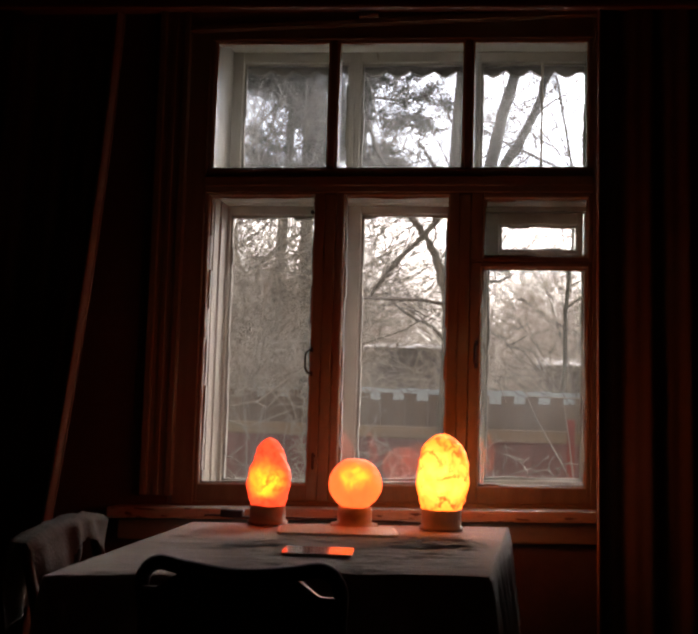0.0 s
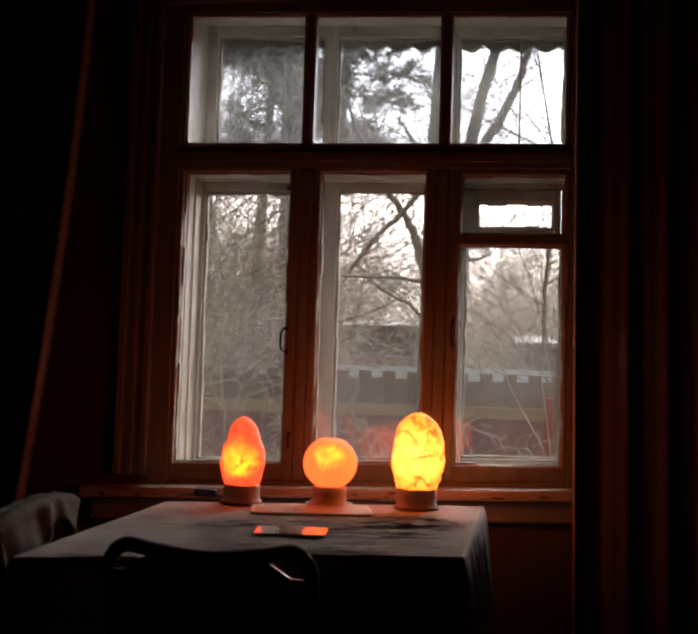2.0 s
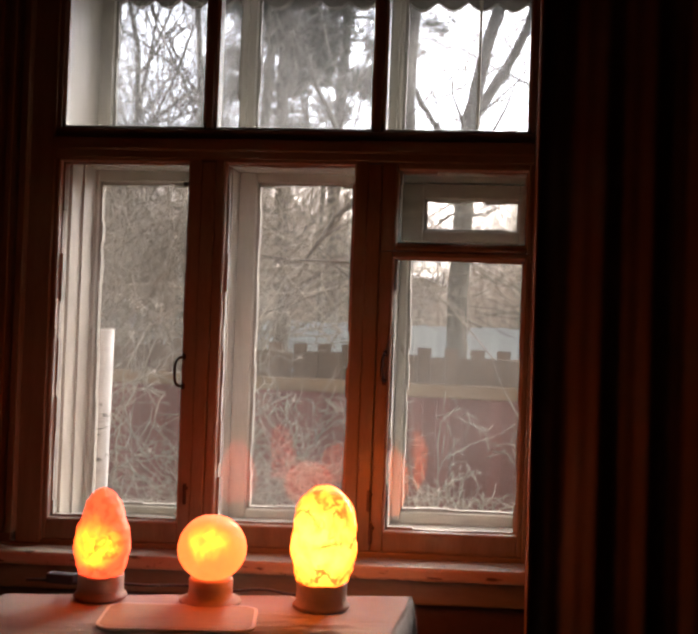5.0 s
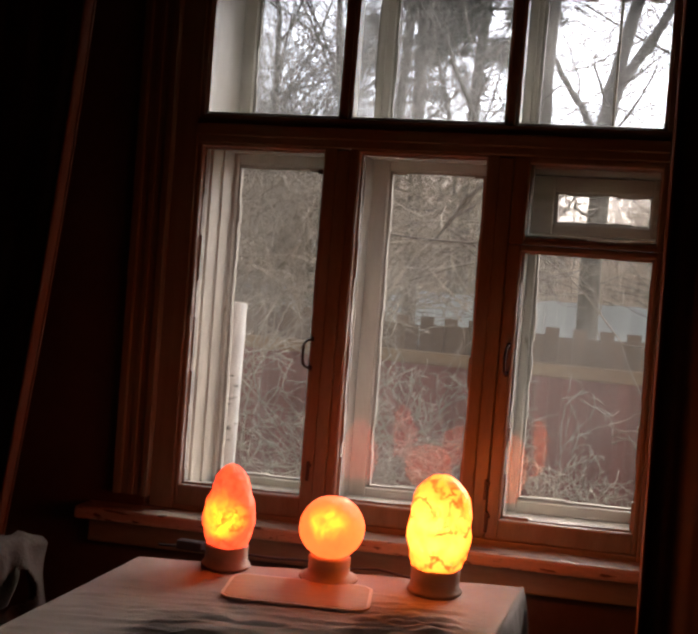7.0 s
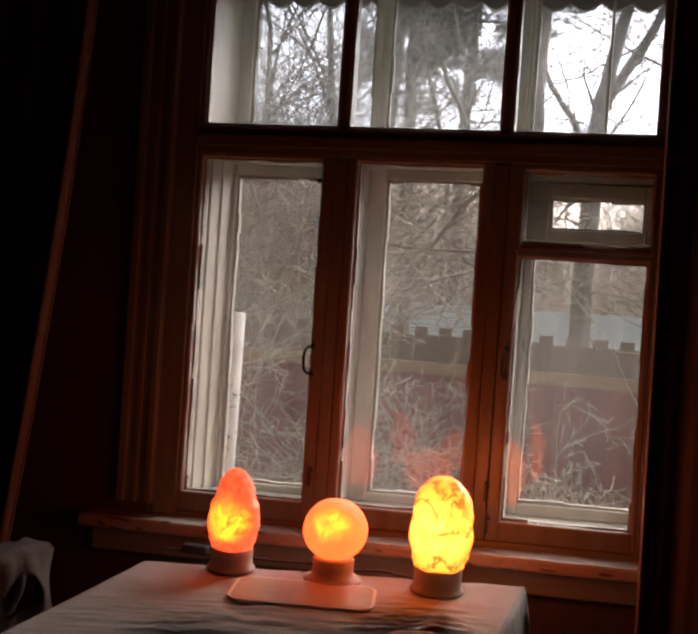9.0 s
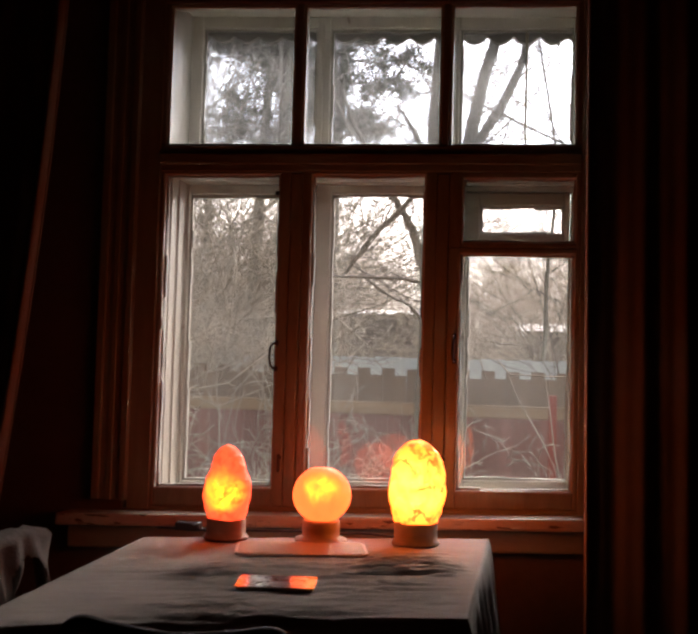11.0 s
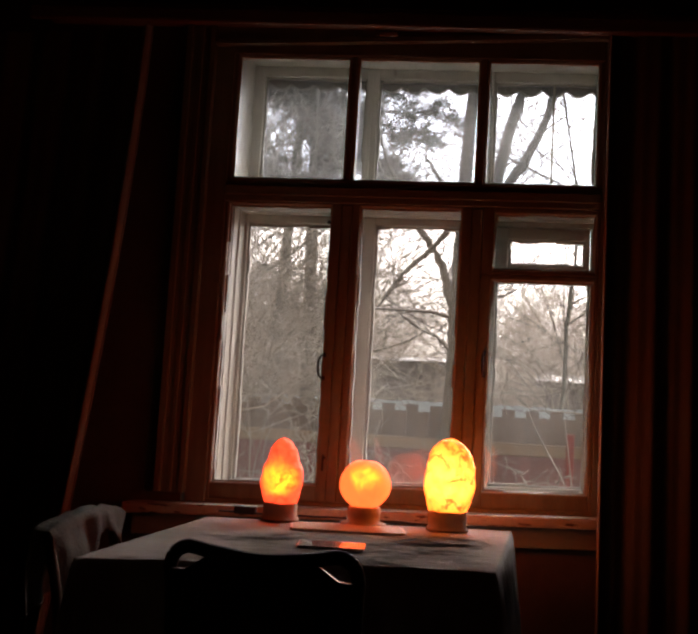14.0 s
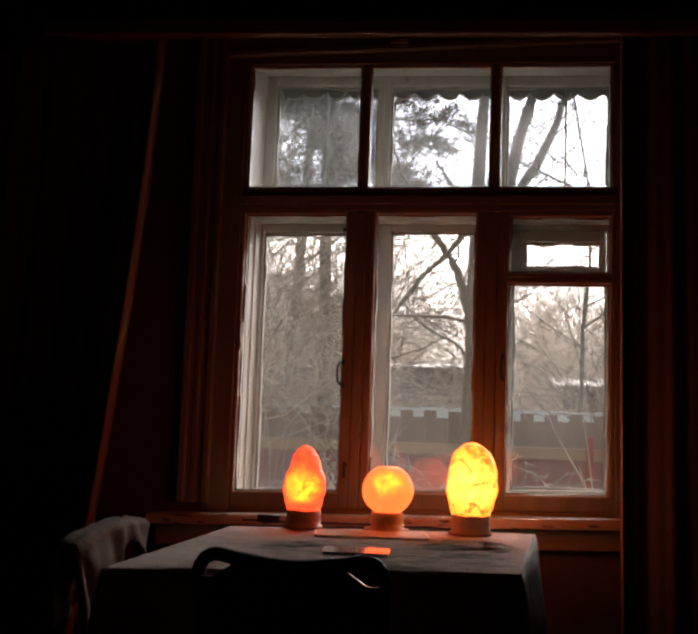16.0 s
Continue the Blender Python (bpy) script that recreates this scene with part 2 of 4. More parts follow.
# Stem colour raised to carry the sky light that falls on the bushes.
SKYLIT_STEM = material("pale_stems_skylit", (0.5, 0.445, 0.365), (0.17, 0.145, 0.115), 0.9, 3, (1, 1, 1), 0.0, 14)
# Distance haze is mixed into this wood colour, hence the paleness.
HAZED_FAR = material("distant_bare_wood_hazed", (0.52, 0.46, 0.39), (0.36, 0.31, 0.26), 1.0, 1, (1, 1, 1), 0.0, 6)
NEEDLE = material("pine_needles", (0.11, 0.135, 0.10), (0.065, 0.08, 0.06), 0.8, 5, (1, 1, 1), 0.0, 20)
GROUND = material("late_autumn_ground", (0.2, 0.165, 0.11), (0.10, 0.085, 0.06), 1.0, 0.6, (1, 1, 1), 0.6, 9)
# Nearly white over the whole roof.
ROOF = material("white_metal_roof", (0.88, 0.88, 0.9), (0.78, 0.79, 0.8), 0.6, 1, (1, 1, 1), 0.1, 6)
SHED = material("grey_board_shed", (0.2, 0.175, 0.15), (0.13, 0.115, 0.10), 0.85, 1, (1, 1, 1), 0.1, 9)
BIRCH = material("birch_bark", (0.68, 0.68, 0.68), (0.4, 0.4, 0.4), 0.8, 6, (1, 1, 2.5), 0.3, 30, wear=(0.05, 0.05, 0.05), wear_amount=0.64)
REDPOST = material("red_post_paint", (0.35, 0.06, 0.04), (0.25, 0.045, 0.03), 0.7, 4, (1, 1, 1), 0.2, 40)


# ---- helpers of this scene ----
def settled(p):
    """The old frame has settled a little: its level lines lean towards the foot."""
    return Vector((p[0] + 0.013, p[1], p[2] + 0.047 * p[0] * (1.8 - p[2]) - 0.0117 * p[0]))


def mesh_of(bm, name, mat, smooth=False):
    me = bpy.data.meshes.new(name)
    bm.to_mesh(me)
    bm.free()
    me.materials.append(mat)
    if smooth:
        for p in me.polygons:
            p.use_smooth = True
    return me


def part(name, bm, mat, parent, label="", smooth=False):
    ob = new(name, mesh_of(bm, name, mat, smooth))
    ob.parent = parent
    if label:
        tagged(ob, label)
    return ob


def thing(name, label, category, at=(0, 0, 0), group="", kind=""):
    ob = new(name)
    ob.location = at
    ob.empty_display_size = 0.1
    return tagged(ob, label, category, group, kind)


def box(bm, x0, x1, y0, y1, z0, z1, bevel=0.004, warp=None):
    vs = bmesh.ops.create_cube(bm, size=1.0)["verts"]
    for v in vs:
        v.co = Vector(((x0 + x1) / 2 + v.co.x * (x1 - x0), (y0 + y1) / 2 + v.co.y * (y1 - y0), (z0 + z1) / 2 + v.co.z * (z1 - z0)))
    if bevel:
        es = list({e for v in vs for e in v.link_edges})
        got = bmesh.ops.bevel(bm, geom=es, offset=min(bevel, 0.3 * min(x1 - x0, y1 - y0, z1 - z0)), segments=2, profile=0.6, affect="EDGES")
        vs = list({v for f in got["faces"] for v in f.verts} | {v for v in vs if v.is_valid})
    if warp:
        for v in vs:
            v.co = warp(v.co)
    return bm


def boxes(*rows, bevel=0.004, warp=None):
    bm = bmesh.new()
    for r in rows:
        box(bm, *r, bevel=bevel, warp=warp)
    return bm


def lathe(profile, sides=40):
    """A turned body from rows of radius and height."""
    bm = bmesh.new()
    rings = []
    for r, z in profile:
        rings.append([bm.verts.new((r * math.cos(2 * math.pi * i / sides), r * math.sin(2 * math.pi * i / sides), z)) for i in range(sides)])
    for a, b in zip(rings, rings[1:]):
        for i in range(sides):
            bm.faces.new((a[i], a[(i + 1) % sides], b[(i + 1) % sides], b[i]))
    bm.faces.new(rings[0][::-1])
    bm.faces.new(rings[-1])
    return bm


def tube(vs, fs, pts, radii, sides=5):
    """Adds a tapered tube along pts to lists of vertices and faces."""
    start = len(vs)
    for i, (p, r) in enumerate(zip(pts, radii)):
        d = (pts[min(i + 1, len(pts) - 1)] - pts[max(i - 1, 0)]).normalized()
        u = d.cross(Vector((0.3, 0.9, 0.2)) if abs(d.z) > 0.8 else Vector((0, 0, 1))).normalized()
        w = d.cross(u)
        for k in range(sides):
            a = 2 * math.pi * k / sides
            vs.append(p + u * (r * math.cos(a)) + w * (r * math.sin(a)))
    for i in range(len(pts) - 1):
        for k in range(sides):
            a, b = start + i * sides + k, start + i * sides + (k + 1) % sides
            fs.append((a, b, b + sides, a + sides))
    fs.append(tuple(start + k for k in range(sides))[::-1])
    fs.append(tuple(start + (len(pts) - 1) * sides + k for k in range(sides)))


def pydata(name, vs, fs, mat, parent=None, label="", smooth=True):
    me = bpy.data.meshes.new(name)
    me.from_pydata([tuple(v) for v in vs], [], fs)
    me.materials.append(mat)
    for p in me.polygons:
        p.use_smooth = smooth
    ob = new(name, me)
    if parent:
        ob.parent = parent
    if label:
        tagged(ob, label)
    return ob


def pipe(name, pts, r, mat, parent, label="", sides=10):
    vs, fs = [], []
    tube(vs, fs, [Vector(p) for p in pts], [r] * len(pts), sides)
    return pydata(name, vs, fs, mat, parent, label)


def curve_points(ctrl, n=40):
    """A smooth line through the control points (Catmull-Rom)."""
    c = [Vector(p) for p in ctrl]
    c = [2 * c[0] - c[1], *c, 2 * c[-1] - c[-2]]
    out, spans = [], len(c) - 3
    for i in range(n + 1):
        f = i / n * spans
        k = min(int(f), spans - 1)
        t = f - k
        a, b, d, e = c[k:k + 4]
        out.append(0.5 * (2 * b + (d - a) * t + (2 * a - 5 * b + 4 * d - e) * t * t + (3 * b - a - 3 * d + e) * t ** 3))
    return out


# ---- room ----
OX0, OX1, OZ0, OZ1 = -0.68, 0.68, 0.735, 2.30
WX0, WX1, WZ = -2.6, 2.4, 2.72


def wall(name, rows, mat, label):
    return tagged(new(name, mesh_of(boxes(*rows, bevel=0), name, mat)), label, "wall", kind="structure")


wall("wall_window", [(WX0, OX0, -0.03, 0.3, 0, WZ), (OX1, WX1, -0.03, 0.3, 0, WZ), (OX0, OX1, -0.03, 0.3, 0, OZ0), (OX0, OX1, -0.03, 0.3, OZ1, WZ)],
     WALL, "dark brown papered wall round an old window")
# Unseen shell of the room, added dark to keep the ambient light low.
wall("wall_back", [(WX0, WX1, -5.6, -5.5, 0, WZ)], DARK_SHELL, "unseen dark brown room wall that cuts bounced light")
wall("wall_side", [(WX0 - 0.1, WX0, -5.6, 0.3, 0, WZ)], DARK_SHELL, "unseen dark brown room wall that cuts bounced light")
wall("wall_side", [(WX1, WX1 + 0.1, -5.6, 0.3, 0, WZ)], DARK_SHELL, "unseen dark brown room wall that cuts bounced light")
tagged(new("ceiling", mesh_of(boxes((WX0 - 0.1, WX1 + 0.1, -5.6, 0.3, WZ, WZ + 0.1), bevel=0), "ceiling", CEILING)), "unseen dark brown ceiling that cuts bounced light", "ceiling", kind="structure")
tagged(new("floor", mesh_of(boxes((WX0, WX1, -5.5, -0.03, -0.1, 0), bevel=0), "floor", FLOOR)), "unseen dark red-brown floor that cuts bounced light", "floor", kind="structure")

# ---- window ----
window = thing("window_1", "old double wooden window with brown inner sashes and white outer ones", "window", kind="structure")
Y0, Y1 = -0.02, 0.03      # inner sashes
Q0, Q1 = 0.235, 0.275     # outer sashes
part("jamb", boxes((OX0, -0.612, -0.028, 0.03, OZ0, OZ1), warp=settled), BROWN, window)
part("jamb", boxes((0.612, OX1, -0.028, 0.03, OZ0, OZ1), warp=settled), BROWN, window)
part("head_rail", boxes((-0.612, 0.612, -0.026, 0.03, 2.221, OZ1), warp=settled), BROWN_H, window)
part("transom_rail", boxes((-0.612, 0.612, -0.026, 0.03, 1.727, 1.802), (-0.612, 0.612, -0.034, -0.024, 1.748, 1.778), warp=settled), BROWN_H, window)
part("bottom_rail", boxes((-0.612, 0.612, -0.026, 0.03, OZ0, 0.768), warp=settled), BROWN_H, window)
for x in (-0.195, 0.23):
    part("post", boxes((x - 0.017, x + 0.017, -0.024, 0.03, 0.768, 1.722), warp=settled), BROWN, window)
for x in (-0.200, 0.231):
    part("glazing_bar", boxes((x - 0.009, x + 0.009, -0.02, 0.02, 1.802, 2.221), bevel=0.003, warp=settled), BROWN, window)
for x0, x1 in ((-0.613, -0.6), (0.6, 0.613)):
    part("jamb_bead", boxes((x0, x1, -0.022, 0.02, 1.802, 2.221), bevel=0.002, warp=settled), BROWN, window)
# white lining of the box between the two rows of sashes
part("lining", boxes((OX0, -0.618, 0.03, 0.3, OZ0, OZ1), bevel=0.002, warp=settled), WHITE, window, "white painted lining")
part("lining", boxes((0.618, OX1, 0.03, 0.3, OZ0, OZ1), bevel=0.002, warp=settled), WHITE, window, "white painted lining")
part("lining", boxes((-0.618, 0.618, 0.03, 0.3, 2.27, OZ1), bevel=0.002, warp=settled), WHITE, window, "white painted lining")
part("lining", boxes((-0.618, 0.618, 0.03, 0.3, OZ0, 0.79), bevel=0.002, warp=settled), WHITE, window, "white painted lining")
part("lining", boxes((-0.618, 0.618, 0.2, 0.3, 1.735, 1.785), bevel=0.003, warp=settled), WHITE, window, "white painted outer transom")
part("lining", boxes((-0.618, 0.618, 0.034, 0.199, 1.737, 1.76), bevel=0.002, warp=settled), WHITE, window, "white painted board over the lower lights")
for x in (-0.618, -0.192, 0.262):
    part("stop_bead", boxes((x, x + 0.009, 0.075, 0.09, 0.79, 1.735), (x, x + 0.006, 0.155, 0.165, 0.79, 1.735), bevel=0.002, warp=settled), WHITE, window, "white painted stop bead")
for x in (-0.222, 0.232):
    part("post_side", boxes((x - 0.03, x + 0.03, 0.034, 0.199, 0.79, 1.735), bevel=0.002, warp=settled), WHITE, window, "white painted side of the post")
for x in (-0.222, 0.232):
    part("outer_post", boxes((x - 0.03, x + 0.03, 0.2, 0.3, 0.79, 1.735), bevel=0.003, warp=settled), WHITE, window, "white painted outer post")


def pane(parent, x0, x1, y, z0, z1):
    ob = part("pane", boxes((x0, x1, y - 0.0015, y + 0.0015, z0, z1), bevel=0, warp=settled), DUSTY_DIMMED if z0 > 1.75 and y > 0.1 else GLASS, parent, "old clear window glass")
    ob.visible_shadow = False
    return ob


def sash(name, x0, x1, z0, z1, gx0, gx1, gz0, gz1, y0, y1, mat, label, seed):
    """A sash round the glass gx0..gx1, gz0..gz1, with a moulding and a line of putty."""
    bm = boxes((x0, gx0, y0, y1, z0, z1), (gx1, x1, y0, y1, z0, z1), (gx0, gx1, y0 + 0.001, y1 - 0.001, gz1, z1), (gx0, gx1, y0 + 0.001, y1 - 0.001, z0, gz0), warp=settled)
    ob = part(name, bm, mat, window, label)
    ym = (y0 + y1) / 2
    pane(ob, gx0 - 0.004, gx1 + 0.004, ym, gz0 - 0.004, gz1 + 0.004)
    rnd, bm = random.Random(seed), bmesh.new()
    for (a, b, across) in ((gx0, gz0, 0), (gx1, gz0, 0), (gz0, gx0, 1), (gz1, gx0, 1)):
        end = gz1 if not across else gx1
        s, pos = (1 if a in (gx0, gz0) else -1), b
        while pos < end - 0.01:
            step = min(rnd.uniform(0.03, 0.12), end - pos)
            w = rnd.uniform(0.005, 0.011)
            lo, hi = sorted((a, a + s * w))
            row = (lo, hi, ym - 0.006, ym + 0.012, pos, pos + step) if not across else (pos, pos + step, ym - 0.006, ym + 0.012, lo, hi)
            box(bm, *row, bevel=0, warp=settled)
            pos += step
    part("putty", bm, PUTTY, ob, "chipped pale window putty")
    if y0 < 0.1:
        a, b = y0 + 0.003, y1 + 0.002
        part("reveal", boxes((gx0 - 0.001, gx0 + 0.003, a, b, gz0, gz1), (gx1 - 0.003, gx1 + 0.001, a, b, gz0, gz1), (gx0 + 0.003, gx1 - 0.003, a, b, gz1 - 0.003, gz1 + 0.001), (gx0 + 0.003, gx1 - 0.003, a, b, gz0 - 0.001, gz0 + 0.003), bevel=0.001, warp=settled), WHITE, ob, "pale painted inner edge of the sash")
    return ob


# inner sashes
sash_left = sash("sash", -0.612, -0.213, 0.768, 1.727, -0.601, -0.246, 0.818, 1.723, Y0, Y1, BROWN, "brown painted inner sash", 1)
sash_mid = sash("sash", -0.177, 0.212, 0.768, 1.727, -0.154, 0.181, 0.818, 1.723, Y0, Y1, BROWN, "brown painted inner sash", 2)
sash_right = sash("sash", 0.248, 0.612, 0.768, 1.5085, 0.279, 0.600, 0.816, 1.495, Y0, Y1, BROWN, "brown painted inner sash", 3)
sash_vent = sash("vent_sash", 0.248, 0.612, 1.510, 1.727, 0.284, 0.600, 1.523, 1.713, Y0, Y1, BROWN, "brown painted vent sash over the casement", 4)
for x0, x1 in ((-0.6, -0.21), (-0.19, 0.221), (0.241, 0.6)):
    p = pane(window, x0, x1, 0.0, 1.803, 2.221)
    part("glazing_bead", boxes((x0, x0 + 0.009, -0.014, 0.02, 1.803, 2.221), (x1 - 0.009, x1, -0.014, 0.02, 1.803, 2.221), (x0, x1, -0.0135, 0.019, 1.803, 1.811), (x0, x1, -0.0135, 0.019, 2.212, 2.221), bevel=0.002, warp=settled), WHITE, window, "pale painted glazing bead")
# outer sashes, white
sash("outer_sash", -0.618, -0.253, 0.79, 1.735, -0.607, -0.285, 0.812, 1.705, Q0, Q1, WHITE, "white flaking outer sash", 5)
sash("outer_sash", -0.191, 0.201, 0.79, 1.735, -0.143, 0.168, 0.815, 1.708, Q0, Q1, WHITE, "white flaking outer sash", 6)
sash("outer_sash", 0.263, 0.618, 0.79, 1.542, 0.285, 0.596, 0.822, 1.53, Q0, Q1, WHITE, "white flaking outer sash", 7)
part("outer_rail", boxes((0.263, 0.618, Q0, Q1, 1.543, 1.553), (0.263, 0.618, Q0, Q1, 1.714, 1.735), (0.594, 0.618, Q0 + 0.001, Q1, 1.553, 1.714), warp=settled), WHITE, window, "white painted frame round the vent")
sash("outer_vent", 0.264, 0.592, 1.555, 1.712, 0.321, 0.574, 1.584, 1.673, Q0 - 0.01, Q1, GREYWOOD, "grey weathered outer vent frame", 8)
sash("outer_sash", -0.618, -0.18, 1.785, 2.27, -0.58, -0.2, 1.79, 2.234, Q0, Q1, WHITE, "white outer top light", 9)
sash("outer_sash", -0.18, 0.24, 1.785, 2.27, -0.158, 0.218, 1.79, 2.234, Q0, Q1, WHITE, "white outer top light", 10)
sash("outer_sash", 0.24, 0.618, 1.785, 2.27, 0.252, 0.598, 1.79, 2.234, Q0, Q1, WHITE, "white outer top light", 11)
part("glass_joint", boxes((0.451, 0.458, 0.246, 0.264, 1.79, 2.236), bevel=0.001, warp=settled), GREYWOOD, window, "dark joint between two pieces of glass")


def d_handle(parent, x, z0, z1, lean=1.0):
    pts = curve_points([(x, -0.02, z0), (x - 0.006 * lean, -0.038, z0 + 0.003), (x - 0.012 * lean, -0.048, z0 + 0.014), (x - 0.013 * lean, -0.05, (z0 + z1) / 2), (x - 0.012 * lean, -0.048, z1 - 0.014), (x - 0.006 * lean, -0.038, z1 - 0.003), (x, -0.02, z1)], 30)
    ob = pipe("handle", pts, 0.0036, IRON, parent, "dark iron pull handle")
    for z in (z0, z1):
        part("rosette", boxes((x - 0.005, x + 0.005, -0.024, -0.019, z - 0.007, z + 0.007), bevel=0.002), IRON, parent)
    return ob


d_handle(sash_left, -0.229, 1.155, 1.23)
d_handle(sash_right, 0.283, 1.19, 1.26, 0.2)
for s, x, z in ((sash_left, -0.214, 0.885), (sash_right, 0.255, 0.9), (sash_right, 0.262, 0.82)):
    part("latch", boxes((x - 0.004, x + 0.004, -0.026, -0.018, z - 0.026, z + 0.026), (x - 0.003, x + 0.01, -0.03, -0.024, z + 0.012, z + 0.02), bevel=0.002), IRON, s, "dark iron window latch")
part("paint_flake", boxes((-0.6, -0.594, -0.024, -0.012, 1.29, 1.37), (-0.599, -0.591, -0.028, -0.02, 1.27, 1.3), bevel=0.002, warp=settled), WHITE, sash_left, "curled flake of pale paint")
part("hinge", boxes((-0.246, -0.234, -0.028, -0.017, 1.66, 1.672), bevel=0.003), IRON, sash_left)
# casing, sill, apron
casing = thing("trim", "brown moulded wooden window casing", "window trim", kind="structure")
part("casing", boxes((-0.765, -0.662, -0.05, -0.029, 0.76, 2.36), (-0.765, -0.742, -0.062, -0.048, 0.76, 2.36), (-0.682, -0.662, -0.058, -0.048, 0.76, 2.36), (-0.722, -0.706, -0.055, -0.048, 0.76, 2.36), bevel=0.005), BROWN, casing)
part("casing", boxes((0.662, 0.765, -0.05, -0.029, 0.76, 2.36), (0.742, 0.765, -0.062, -0.048, 0.76, 2.36), (0.662, 0.682, -0.058, -0.048, 0.76, 2.36), bevel=0.005), BROWN, casing)
part("casing", boxes((-0.662, 0.662, -0.05, -0.029, 2.262, 2.36), (-0.662, 0.662, -0.058, -0.048, 2.262, 2.28), bevel=0.005), BROWN_H, casing)
sill = thing("window_sill", "brown painted window sill with chipped edge", "window sill", kind="structure")
part("board", boxes((-0.86, 0.70, -0.115, -0.027, 0.722, 0.756), bevel=0.008, warp=settled), DAYLIT_SILL, sill, "chipped sill board, coloured pale as daylit")
part("apron", boxes((-0.84, 0.69, -0.07, -0.031, 0.655, 0.721), bevel=0.006, warp=settled), BROWN_H, sill, "brown apron board below")
# scalloped board outside, over the window
bm = bmesh.new()
xs, row = [], []
for i in range(161):
    x = -0.75 + 1.5 * i / 160
    row.append((x, 2.236 - 0.024 * abs(math.sin(math.pi * (x + 0.75) / 0.083))))
for y in (0.315, 0.337):
    xs.append([(bm.verts.new(settled((x, y, z))), bm.verts.new(settled((x, y, 2.38)))) for x, z in row])
for i in range(160):
    (a0, a1), (b0, b1) = xs[0][i], xs[0][i + 1]
    (c0, c1), (d0, d1) = xs[1][i], xs[1][i + 1]
    bm.faces.new((a0, b0, b1, a1))
    bm.faces.new((d0, c0, c1, d1))
    bm.faces.new((c0, d0, b0, a0))
part("scalloped_trim", bm, GREYWOOD, window, "grey scalloped carved board outside")

# ---- curtains ----
def curtain(name, label, edge_top, edge_foot, far_top, far_foot, z0, z1, y, folds, depth, seed, hem_first, lift):
    """A hanging curtain between two leaning edges; the folds run down it and grow towards the foot."""
    rnd = random.Random(seed)
    ob = thing(name, label, "curtain", ((edge_top + far_top) / 2, y, z1))
    off = Vector(ob.location)
    cut = hem_first / abs(far_top - edge_top)
    phases = [rnd.uniform(0, 6.3) for _ in range(4)]

    def at(u, v):
        a, b = edge_top + (edge_foot - edge_top) * v ** 1.6, far_top + (far_foot - far_top) * v
        x = a + (b - a) * u
        w = math.sin(2 * math.pi * folds * u + phases[0]) + 0.45 * math.sin(2 * math.pi * folds * 2.3 * u + phases[1] + v) + 0.3 * math.sin(2 * math.pi * folds * 0.6 * u + phases[2] + 1.5 * v)
        roll = 0.022 * math.sin(math.pi * u / cut) if 0 < u < cut else 0.0
        k = min(1.0, u / 0.36)
        stand = (0.03 * min(1, lift * 9) + lift * v) * (1 - k * k * (3 - 2 * k))
        return Vector((x, y - stand - roll + depth * (0.55 + 0.45 * v) * w * (0.3 + 0.7 * min(1, u * 8)), z1 + (z0 - z1) * v))

    def sheet(u0, u1, nu, nv, t):
        bm = bmesh.new()
        grid = [[[bm.verts.new(at(u0 + (u1 - u0) * i / nu, j / nv) + Vector((0, s * t, 0)) - off) for i in range(nu + 1)] for j in range(nv + 1)] for s in (-0.5, 0.5)]
        for s, g in enumerate(grid):
            for j in range(nv):
                for i in range(nu):
                    f = (g[j][i], g[j][i + 1], g[j + 1][i + 1], g[j + 1][i])
                    bm.faces.new(f if s else f[::-1])
        for i0 in (0, nu):
            for j in range(nv):
                bm.faces.new((grid[0][j][i0], grid[0][j + 1][i0], grid[1][j + 1][i0], grid[1][j][i0]))
        return bm

    if hem_first:
        part("hem", sheet(0, cut, 10, 60, 0.005), LAMPLIT_HEM, ob, "hem coloured lighter as lamplit", True)
    part("drape", sheet(cut, 1, 150, 60, 0.003), CURTAIN, ob, "dark brown woven curtain cloth", True)
    return ob


curtain("curtain", "dark brown curtain drawn aside, its hem coloured as lamplit", -0.845, -1.035, -1.75, -1.85, 0.0, 2.285, -0.13, 6, 0.01, 3, 0.036, 0.15)
curtain("curtain", "dark brown curtain hanging straight in folds", 0.626, 0.648, 1.45, 1.5, 0.0, 2.235, -0.15, 7, 0.013, 5, 0.012, 0.0)
cornice = thing("curtain_cornice", "dark brown wooden curtain cornice above the window", "curtain rail", (0.15, -0.15, 2.28))
part("board", boxes((-1.42, 1.7, -0.06, -0.035, -0.035, 0.012), bevel=0.008), CORNICE, cornice)
part("top_board", boxes((-1.42, 1.7, -0.05, 0.12, 0.012, 0.027), bevel=0.003), CORNICE, cornice)
part("track", boxes((-1.4, 1.68, -0.02, 0.0, -0.013, 0.012), bevel=0.003), IRON, cornice)
cornice.rotation_euler = (0, radians(2.5), 0)
clip = thing("head_bracket", "small pale metal bracket on the window head", "bracket", (-0.07, -0.06, 2.285))
part("plate", boxes((-0.03, 0.03, -0.012, 0.002, -0.006, 0.006), bevel=0.002), PUTTY, clip)

# ---- table ----
TZ = 0.742
CORN = [Vector((-0.425, -0.51, 0)), Vector((0.396, -0.255, 0)), Vector((0.391, -1.115, 0)), Vector((-0.392, -1.40, 0))]  # back, back, front, front


def on_table(u, v):
    return (CORN[0] * (1 - u) + CORN[1] * u) * (1 - v) + (CORN[3] * (1 - u) + CORN[2] * u) * v


mid = on_table(0.5, 0.5)
table = thing("dining_table", "dark wooden table under a linen tablecloth", "table", (mid.x, mid.y, 0))
bm = bmesh.new()
